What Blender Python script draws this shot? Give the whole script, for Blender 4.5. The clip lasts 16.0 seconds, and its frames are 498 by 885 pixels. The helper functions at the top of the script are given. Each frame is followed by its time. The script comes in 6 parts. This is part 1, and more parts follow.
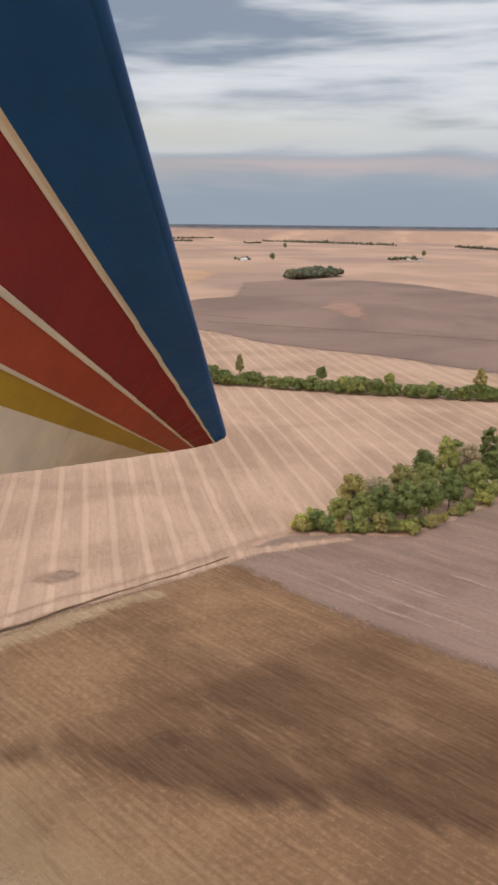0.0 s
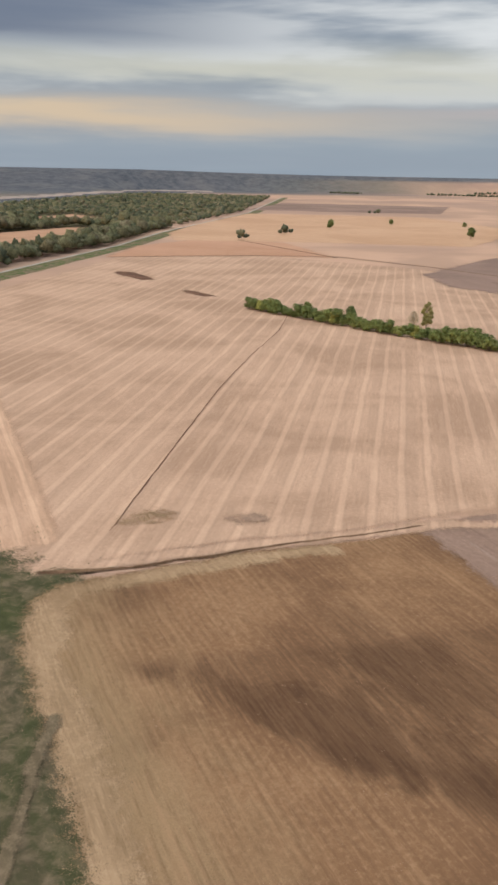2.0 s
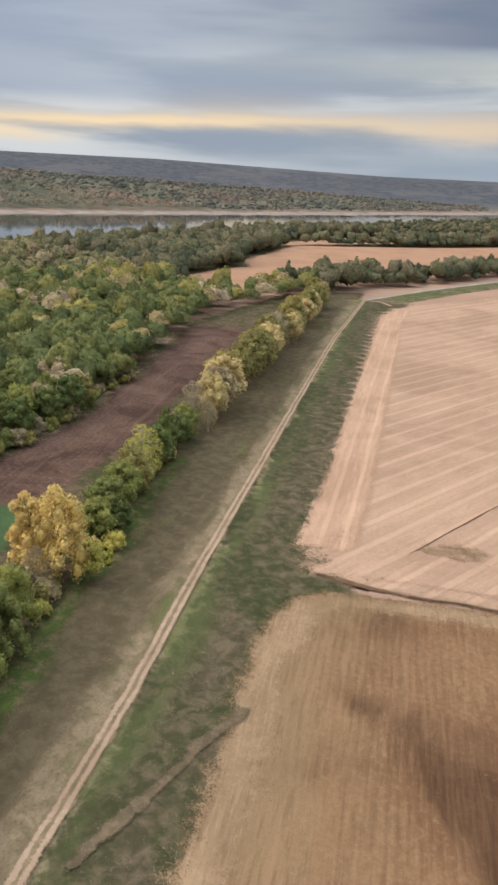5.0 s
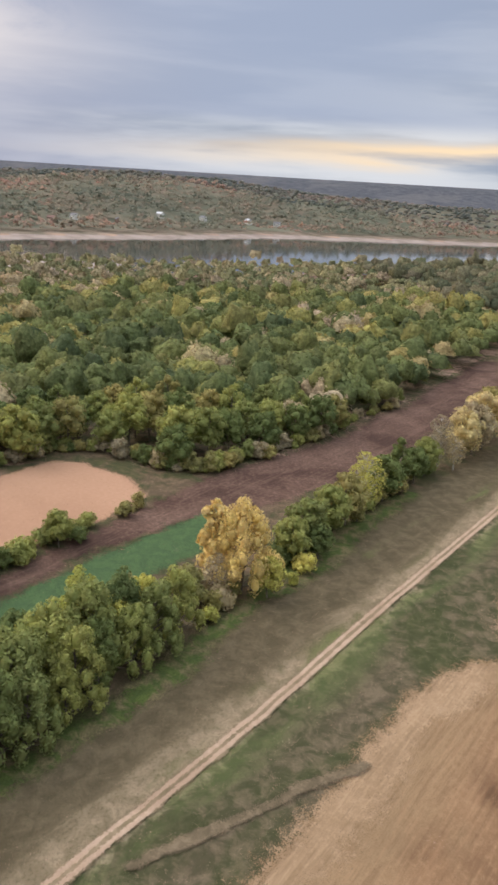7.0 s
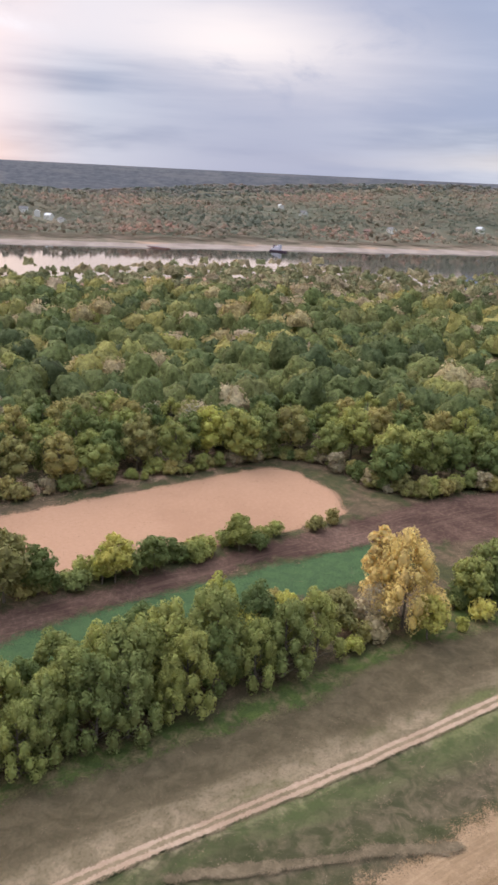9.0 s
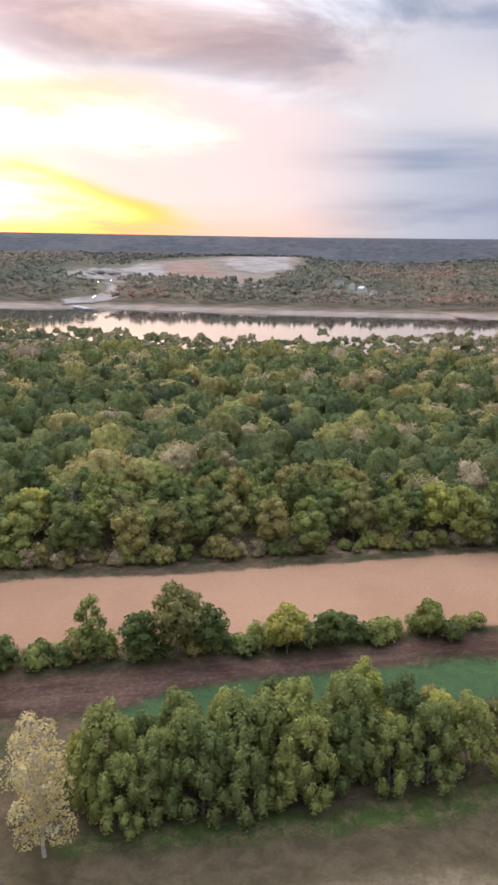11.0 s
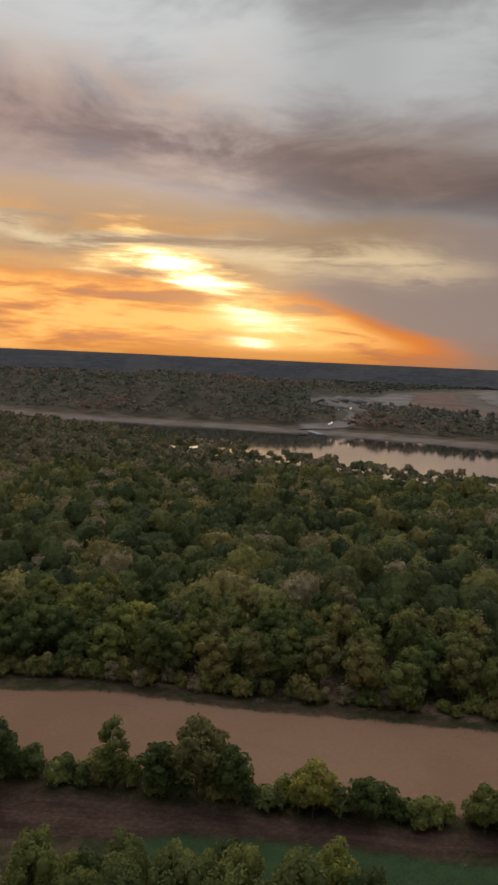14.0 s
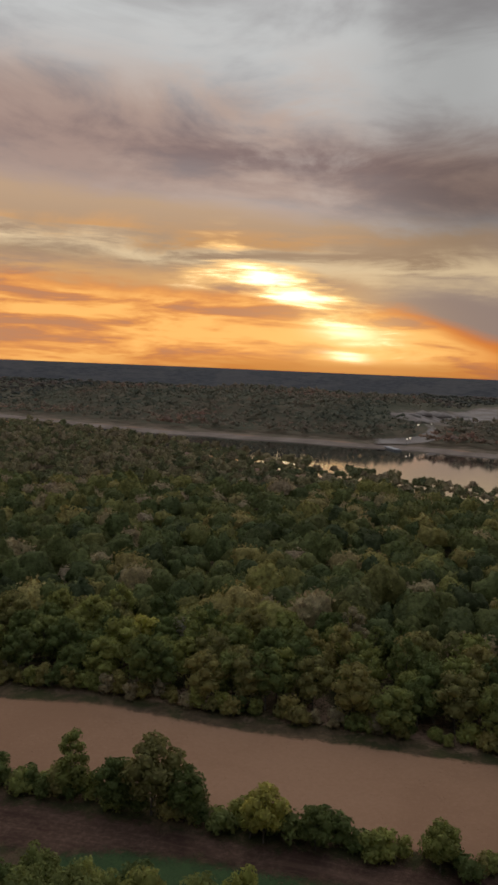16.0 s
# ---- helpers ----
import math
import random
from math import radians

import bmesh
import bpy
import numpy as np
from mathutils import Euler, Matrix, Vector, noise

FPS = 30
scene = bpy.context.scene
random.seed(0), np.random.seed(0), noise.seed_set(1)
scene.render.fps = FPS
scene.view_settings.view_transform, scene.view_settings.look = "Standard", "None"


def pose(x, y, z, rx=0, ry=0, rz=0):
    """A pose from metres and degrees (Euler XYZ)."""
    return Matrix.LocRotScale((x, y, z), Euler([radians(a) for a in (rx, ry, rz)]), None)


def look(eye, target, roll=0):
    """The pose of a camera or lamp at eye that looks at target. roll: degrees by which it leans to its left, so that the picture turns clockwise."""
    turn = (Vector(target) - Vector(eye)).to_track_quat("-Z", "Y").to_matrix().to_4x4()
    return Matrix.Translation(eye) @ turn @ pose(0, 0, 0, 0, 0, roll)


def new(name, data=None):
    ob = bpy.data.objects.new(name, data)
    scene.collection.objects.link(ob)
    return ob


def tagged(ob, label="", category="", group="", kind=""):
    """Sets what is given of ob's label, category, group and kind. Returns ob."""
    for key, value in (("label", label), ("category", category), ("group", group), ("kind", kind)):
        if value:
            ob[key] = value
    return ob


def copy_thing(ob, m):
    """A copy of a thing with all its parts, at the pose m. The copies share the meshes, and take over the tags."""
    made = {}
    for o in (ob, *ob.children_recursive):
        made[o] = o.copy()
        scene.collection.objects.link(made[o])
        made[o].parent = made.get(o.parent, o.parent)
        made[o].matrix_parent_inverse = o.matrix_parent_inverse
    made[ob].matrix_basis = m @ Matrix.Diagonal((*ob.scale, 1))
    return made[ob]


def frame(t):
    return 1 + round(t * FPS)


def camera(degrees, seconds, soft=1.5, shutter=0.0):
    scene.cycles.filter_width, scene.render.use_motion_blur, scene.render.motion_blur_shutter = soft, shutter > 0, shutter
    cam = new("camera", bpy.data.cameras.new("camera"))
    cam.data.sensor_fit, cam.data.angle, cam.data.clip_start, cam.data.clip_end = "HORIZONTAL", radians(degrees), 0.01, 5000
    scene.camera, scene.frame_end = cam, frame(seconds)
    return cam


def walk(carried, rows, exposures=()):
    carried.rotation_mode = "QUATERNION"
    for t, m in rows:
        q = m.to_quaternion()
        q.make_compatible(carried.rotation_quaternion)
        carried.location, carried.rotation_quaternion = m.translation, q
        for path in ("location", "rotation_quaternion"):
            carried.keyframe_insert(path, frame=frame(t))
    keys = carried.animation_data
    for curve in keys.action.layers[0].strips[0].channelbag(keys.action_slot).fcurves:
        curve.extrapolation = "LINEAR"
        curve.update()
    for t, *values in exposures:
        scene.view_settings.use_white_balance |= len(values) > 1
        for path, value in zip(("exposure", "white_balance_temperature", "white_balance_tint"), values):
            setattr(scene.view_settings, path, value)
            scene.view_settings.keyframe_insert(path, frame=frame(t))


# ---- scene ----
# ---- camera and its way -------------------------------------------------
cam = camera(33.953, 16.0, soft=2.8)
PATH = [
    (0.0, 0.00, 0.00, 84.00, -0.00, -14.91, 0.62),
    (0.5, 5.76, 0.48, 83.87, 5.08, -15.85, 1.14),
    (1.0, 11.36, 1.63, 83.83, 10.22, -16.60, 1.19),
    (1.5, 16.81, 3.24, 83.77, 15.67, -17.42, 1.10),
    (2.0, 21.93, 5.28, 83.75, 21.00, -18.16, 1.04),
    (2.5, 26.83, 7.92, 83.78, 26.47, -18.68, 1.68),
    (3.0, 31.39, 11.29, 83.87, 32.01, -19.02, 2.43),
    (3.5, 35.42, 15.47, 84.01, 37.83, -19.30, 3.19),
    (4.0, 39.02, 20.28, 84.12, 43.49, -19.16, 3.58),
    (4.2, 40.37, 22.37, 84.14, 45.57, -18.94, 3.43),
    (6.3, 50.87, 46.72, 83.48, 70.26, -17.73, 3.18),
    (6.5, 51.19, 49.31, 83.50, 72.45, -17.68, 3.36),
    (7.0, 51.51, 55.96, 83.63, 78.03, -17.51, 3.45),
    (7.5, 51.15, 62.80, 83.82, 83.48, -17.44, 3.48),
    (8.0, 50.34, 69.77, 84.00, 88.83, -17.60, 3.33),
    (8.5, 48.85, 76.76, 84.17, 94.58, -17.70, 3.19),
    (9.0, 46.63, 83.48, 84.34, 100.52, -17.75, 2.95),
    (9.5, 43.90, 89.83, 84.39, 106.69, -17.81, 2.56),
    (10.0, 40.55, 95.88, 84.45, 112.94, -17.41, 2.10),
    (10.2, 39.09, 98.25, 84.47, 115.32, -16.92, 1.89),
    (12.3, 19.53, 121.54, 84.92, 133.42, -8.33, 0.43),
    (12.5, 17.35, 123.44, 85.00, 134.65, -7.74, 0.61),
    (13.0, 11.65, 127.97, 85.25, 137.24, -6.15, 1.15),
    (13.5, 5.92, 132.09, 85.51, 139.61, -5.29, 1.90),
    (14.0, 0.18, 136.06, 85.83, 141.86, -5.24, 2.46),
    (14.5, -5.43, 139.84, 86.17, 143.77, -5.16, 2.62),
    (15.0, -11.10, 143.40, 86.54, 145.32, -5.04, 2.61),
    (15.5, -16.94, 146.76, 86.91, 146.83, -4.78, 2.44),
    (16.0, -22.83, 150.06, 87.19, 148.53, -4.52, 2.33),
]


def heading(x, y, z, yaw, pitch, roll):
    a, p = radians(yaw), radians(pitch)
    way = Vector((-math.sin(a) * math.cos(p), math.cos(a) * math.cos(p), math.sin(p)))
    return look((x, y, z), Vector((x, y, z)) + way * 10, roll)


walk(cam, [(t, heading(*row)) for t, *row in PATH],
     exposures=[(0.0, -0.28, 6700, 17), (1.5, -0.28, 6800, 16), (3.0, -0.20, 6900, 11), (4.2, -0.14, 6830, 13), (7.0, 0.02, 6650, 18), (9.5, 0.10, 6300, 23), (10.2, 0.11, 6200, 26),
                (12.3, -0.88, 6300, 6), (13.0, -1.33, 6550, 11), (13.5, -1.72, 6800, 14), (14.0, -1.98, 6850, 16), (16.0, -2.12, 6900, 17)])

# ---- sky and sun --------------------------------------------------------
SUN_AZ, SUN_EL = 142.0, 5.0      # degrees to the left of +y, and up


class Sock:
    """Arithmetic on shader sockets."""

    def __init__(self, tree, out):
        self.tree, self.out = tree, out

    def op(self, kind, *others):
        node = self.tree.nodes.new("ShaderNodeMath")
        node.operation = kind
        for n, v in enumerate((self, *others)):
            if isinstance(v, Sock):
                self.tree.links.new(v.out, node.inputs[n])
            else:
                node.inputs[n].default_value = v
        return Sock(self.tree, node.outputs[0])

    def __add__(self, o): return self.op("ADD", o)
    def __sub__(self, o): return self.op("SUBTRACT", o)
    def __mul__(self, o): return self.op("MULTIPLY", o)
    def __truediv__(self, o): return self.op("DIVIDE", o)

    def bell(self, centre, width):
        d = (self - centre) / width
        return (d * d * -1.0).op("EXPONENT")

    def ramp(self, a, b):
        node = self.tree.nodes.new("ShaderNodeMapRange")
        node.interpolation_type = "SMOOTHSTEP"
        self.tree.links.new(self.out, node.inputs[0])
        node.inputs[1].default_value, node.inputs[2].default_value = (a, b) if a < b else (b, a)
        node.inputs[3].default_value, node.inputs[4].default_value = (0, 1) if a < b else (1, 0)
        return Sock(self.tree, node.outputs[0])


def blend(tree, fac, a, b, kind="MIX"):
    node = tree.nodes.new("ShaderNodeMix")
    node.data_type, node.blend_type, node.clamp_factor = "RGBA", kind, True
    for slot, v in ((0, fac), (6, a), (7, b)):
        v = v.out if isinstance(v, Sock) else v
        if isinstance(v, bpy.types.NodeSocket):
            tree.links.new(v, node.inputs[slot])
        elif slot == 0:
            node.inputs[0].default_value = v
        else:
            node.inputs[slot].default_value = (*v, 1)
    return node.outputs[2]


def noise_on(tree, vector, scale, detail=4, rough=0.55, distort=0.0, stretch=(1, 1, 1), turn=0.0):
    """Noise, drawn out by stretch along axes turned by so many degrees."""
    for spin, size in ((turn, (1, 1, 1)), (0.0, stretch)):
        m = tree.nodes.new("ShaderNodeMapping")
        m.inputs["Scale"].default_value, m.inputs["Rotation"].default_value = size, (0, 0, radians(-spin))
        tree.links.new(vector, m.inputs[0])
        vector = m.outputs[0]
    n = tree.nodes.new("ShaderNodeTexNoise")
    n.inputs["Scale"].default_value, n.inputs["Detail"].default_value = scale, detail
    n.inputs["Roughness"].default_value, n.inputs["Distortion"].default_value = rough, distort
    tree.links.new(vector, n.inputs["Vector"])
    return Sock(tree, n.outputs[0])


def make_sky():
    world = bpy.data.worlds.new("sky")
    scene.world, world.use_nodes = world, True
    t = world.node_tree
    t.nodes.clear()
    way = t.nodes.new("ShaderNodeTexCoord").outputs["Generated"]
    xyz = t.nodes.new("ShaderNodeSeparateXYZ")
    t.links.new(way, xyz.inputs[0])
    x, y, z = (Sock(t, o) for o in xyz.outputs)
    el = z.op("ARCSINE") * 57.2958
    az = (x * -1.0).op("ARCTAN2", y) * 57.2958          # left of +y
    streak = noise_on(t, way, 2.2, 4, 0.5, 0.4, (1, 1, 8))
    fine = noise_on(t, way, 5.0, 5, 0.55, 0.15, (1, 1, 8))
    puff = noise_on(t, way, 5.0, 7, 0.6, 0.5, (1, 1, 2.6))
    wisps = noise_on(t, way, 6.0, 7, 0.62, 0.35, (1, 1, 7.5))
    broad = noise_on(t, way, 2.6, 5, 0.5, 0.15, (1, 1, 4.0))
    e = el + (streak - 0.5) * 3.0 + (fine - 0.5) * 1.6          # uneven cloud edges
    # high grey-blue layer with paler breaks
    veil = (streak * 0.7 + fine * 0.3).ramp(0.40, 0.60)
    col = blend(t, veil, (0.295, 0.380, 0.480), (0.66, 0.735, 0.77))
    col = blend(t, az.ramp(34.0, 14.0) * az.ramp(-40.0, -20.0) * el.ramp(5.0, 7.0) * veil * 0.8, col, (0.86, 0.95, 1.0))          # paler towards the north
    # even blue-grey cloud to the west, a pale break farther round
    col = blend(t, az.bell(76.0, 24.0) * el.ramp(3.4, 4.6) * 0.85, col, (0.345, 0.435, 0.575))
    col = blend(t, az.bell(100.0, 14.0) * 0.8, col, (0.335, 0.39, 0.52))
    gap = (e - (az - 100.0) * 0.10).bell(8.6, 2.6) * az.bell(103.0, 10.0)
    col = blend(t, gap * puff.ramp(0.26, 0.50) * 0.95, col, (0.95, 0.91, 0.84))
    col = blend(t, az.bell(115.0, 9.0) * (puff * 0.5 + streak * 0.5).ramp(0.42, 0.58) * el.ramp(6.0, 9.0) * 0.8, col, (0.80, 0.79, 0.79))
    # clear low air, then evening light under the cloud
    col = blend(t, e.ramp(5.4, 4.0) * az.ramp(60.0, 30.0) * 0.85, col, (0.335, 0.435, 0.53))
    col = blend(t, e.bell(6.4, 1.0) * az.bell(20.0, 30.0) * 0.85, col, (0.66, 0.70, 0.63))
    col = blend(t, e.bell(3.4, 0.95) * az.bell(34.0, 22.0) * 0.9, col, (0.78, 0.645, 0.47))
    col = blend(t, e.bell(3.9, 0.5) * az.bell(-6.0, 14.0) * 0.55, col, (0.74, 0.60, 0.56))
    col = blend(t, el.bell(0.9, 0.9) * az.ramp(70.0, 50.0) * 0.7, col, (0.335, 0.425, 0.52))
    line = (e - (az - 66.0) * -0.03).bell(2.7, 0.55) * az.bell(64.0, 17.0)
    col = blend(t, line, col, (0.95, 0.78, 0.52))
    # heavier bank to the north-west, high up
    col = blend(t, e.ramp(7.0, 8.6) * az.bell(38.0, 17.0) * 0.95, col, (0.18, 0.235, 0.335))
    # sunset side
    side = az.ramp(111.0, 124.0) * az.ramp(215.0, 180.0)
    g = el + (streak - 0.5) * 2.6 + (puff - 0.5) * 3.2 + (wisps - 0.5) * 1.0
    dusk = blend(t, (broad * 0.6 + puff * 0.4).ramp(0.40, 0.60), (0.76, 0.80, 0.83), (1.25, 1.38, 1.40))
    dusk = blend(t, az.ramp(137.0, 147.0) * puff.ramp(0.40, 0.60) * el.ramp(23.0, 17.0) * 0.75, dusk, (1.12, 0.86, 0.70))
    bank = blend(t, puff.ramp(0.36, 0.64), (0.50, 0.385, 0.385), (0.86, 0.65, 0.57))
    dusk = blend(t, (g - (az - 130.0) * 0.08).bell(13.0, 3.4) * (puff * 0.5 + broad * 0.5).ramp(0.70, 0.50), dusk, bank)
    low = blend(t, az.ramp(126.0, 136.0) * g.ramp(6.6, 8.0), (1.02, 0.83, 0.76), (1.15, 0.84, 0.56))
    low = blend(t, g.ramp(3.0, 1.0) * az.ramp(132.0, 124.0) * 0.7, low, (1.02, 0.72, 0.56))
    dusk = blend(t, (g - (az - 130.0) * 0.08).ramp(10.8, 9.2), dusk, low)
    cream = (g - (az - 138.0) * 0.03).bell(7.9, 0.85) * az.ramp(123.0, 132.0) * wisps.ramp(0.34, 0.56)
    dusk = blend(t, cream * 0.95, dusk, (2.5, 2.05, 1.30))
    burn = g.bell(9.6, 0.7) * az.ramp(136.0, 144.0) * wisps.ramp(0.40, 0.60)
    dusk = blend(t, burn * 0.8, dusk, (1.75, 0.95, 0.36))
    dusk = blend(t, az.ramp(137.0, 146.0) * g.ramp(8.4, 6.4) * (wisps.ramp(0.36, 0.60) * 0.6 + 0.35), dusk, (2.4, 1.42, 0.60))
    wedge = g - ((az - 127.0) * 0.36 + 1.5)
    dusk = blend(t, wedge.ramp(0.9, -0.5) * az.ramp(125.0, 131.0) * g.ramp(6.6, 5.2) * (wisps.ramp(0.36, 0.56) * 0.6 + 0.4), dusk, (2.5, 0.72, 0.13))
    dusk = blend(t, wedge.ramp(0.0, -1.3) * az.ramp(129.0, 136.0) * g.ramp(6.2, 5.0) * wisps.ramp(0.40, 0.60), dusk, (3.8, 2.05, 0.60))
    slant = (el + (streak - 0.5) * 3.0 - ((az - 141.0) * 0.40 + 4.4).op("MINIMUM", 8.0)).bell(0.0, 1.8) * az.bell(146.5, 8.0)          # the cloud breaks along a slant down to the sun
    core = slant * 0.80 + (wisps - 0.5) * 1.9 + (fine - 0.5) * 1.4
    dusk = blend(t, core.ramp(0.22, 0.75) * slant.ramp(0.05, 0.40), dusk, (4.2, 2.7, 1.05))
    dusk = blend(t, core.ramp(0.52, 0.95) * slant.ramp(0.05, 0.40), dusk, (10.0, 8.2, 5.0))
    dusk = blend(t, el.ramp(1.9, 0.9) * az.bell(143.0, 13.0) * 0.9, dusk, (1.55, 0.46, 0.09))
    high = t.nodes.new("ShaderNodeVectorMath")          # the cloud is thinner over the sun
    high.operation = "SCALE"
    t.links.new(dusk, high.inputs[0])
    t.links.new((az.ramp(133.0, 146.0) * el.ramp(7.0, 12.0) * 0.68 + az.ramp(134.0, 142.0) * 0.10 + el.ramp(13.0, 17.0) * az.ramp(140.0, 130.0) * 0.40 + 1.02).out, high.inputs["Scale"])
    col = blend(t, side, col, high.outputs[0])
    f = el + (fine - 0.5) * 2.4
    disc = (f.bell(3.3, 0.45) * az.bell(SUN_AZ, 1.8)).op("MAXIMUM", f.bell(1.9, 0.25) * az.bell(SUN_AZ, 1.3))
    col = blend(t, disc, col, (9.0, 7.8, 5.0))
    spill = el.bell(3.0, 2.6) * az.bell(SUN_AZ, 4.5)
    col = blend(t, spill * 0.45, col, (4.4, 2.9, 1.0))
    # an overcast sky is brightest overhead
    lift = el.ramp(24.0, 65.0) * 1.9 + 1.0
    many = t.nodes.new("ShaderNodeVectorMath")
    many.operation = "SCALE"
    t.links.new(col, many.inputs[0])
    t.links.new(lift.out, many.inputs["Scale"])
    clear = t.nodes.new("ShaderNodeTexSky")
    clear.sky_type, clear.sun_disc = "NISHITA", False
    clear.sun_elevation, clear.sun_rotation = radians(SUN_EL), radians(-SUN_AZ)
    total = t.nodes.new("ShaderNodeVectorMath")
    total.operation = "MULTIPLY_ADD"
    t.links.new(clear.outputs[0], total.inputs[0])
    total.inputs[1].default_value = (0.006, 0.006, 0.006)
    t.links.new(many.outputs[0], total.inputs[2])
    back = t.nodes.new("ShaderNodeBackground")
    t.links.new(total.outputs[0], back.inputs[0])
    back.inputs[1].default_value = 1.0
    t.links.new(back.outputs[0], t.nodes.new("ShaderNodeOutputWorld").inputs[0])


make_sky()
sun = new("sun", bpy.data.lights.new("sun", "SUN"))
sun.data.energy, sun.data.angle, sun.data.color = 1.6, radians(110), (1.0, 0.70, 0.45)
sun_way = Vector((-math.sin(radians(SUN_AZ)) * math.cos(radians(SUN_EL)), math.cos(radians(SUN_AZ)) * math.cos(radians(SUN_EL)), math.sin(radians(SUN_EL))))
sun.matrix_world = look(sun_way * 500 + Vector((0, 0, 200)), (0, 0, 200))

# ---- materials ----------------------------------------------------------


def material(name, rough=0.9, spec=0.2):
    m = bpy.data.materials.new(name)
    m.use_nodes = True
    t = m.node_tree
    b = t.nodes["Principled BSDF"]
    b.inputs["Roughness"].default_value, b.inputs["Specular IOR Level"].default_value = rough, spec
    return m, t, b


def place_of(t):
    return t.nodes.new("ShaderNodeNewGeometry").outputs["Position"]


def relief(t, b, height, strength, distance):
    n = t.nodes.new("ShaderNodeBump")
    n.inputs["Strength"].default_value, n.inputs["Distance"].default_value = strength, distance
    t.links.new(height.out, n.inputs["Height"])
    t.links.new(n.outputs[0], b.inputs["Normal"])


def feather(m, rough=1.1, grain=1.2):
    """Lets a patch of land fray out into what lies under it, by the 'rim' values of its mesh."""
    t = m.node_tree
    a = t.nodes.new("ShaderNodeAttribute")
    a.attribute_name = "rim"
    pos = place_of(t)
    wear = noise_on(t, pos, 4.5, 4, 0.75) * 0.5 + noise_on(t, pos, grain, 5, 0.7) * 0.3 + noise_on(t, pos, grain * 0.2, 3, 0.6) * 0.2
    whole = ((Sock(t, a.outputs["Fac"]) - 0.5) * 1.7 + (wear - 0.5) * rough * 6.8).ramp(-0.08, 0.08)
    mix, gone = t.nodes.new("ShaderNodeMixShader"), t.nodes.new("ShaderNodeBsdfTransparent")
    t.links.new(whole.out, mix.inputs[0])
    t.links.new(gone.outputs[0], mix.inputs[1])
    t.links.new(t.nodes["Principled BSDF"].outputs[0], mix.inputs[2])
    t.links.new(mix.outputs[0], t.nodes["Material Output"].inputs[0])


def rows_on(t, pos, turn, spacing, wobble=0.6, detail=2.0):
    """Parallel rows; turn is the angle of the rows' normal from x."""
    m = t.nodes.new("ShaderNodeMapping")
    m.inputs["Rotation"].default_value = (0, 0, radians(-turn))
    t.links.new(pos, m.inputs[0])
    w = t.nodes.new("ShaderNodeTexWave")
    w.bands_direction = "X"
    w.inputs["Scale"].default_value = 2 * math.pi / 20 / spacing
    w.inputs["Distortion"].default_value, w.inputs["Detail"].default_value = wobble, detail
    w.inputs["Detail Scale"].default_value = 0.3
    t.links.new(m.outputs[0], w.inputs[0])
    return Sock(t, w.outputs["Fac"])


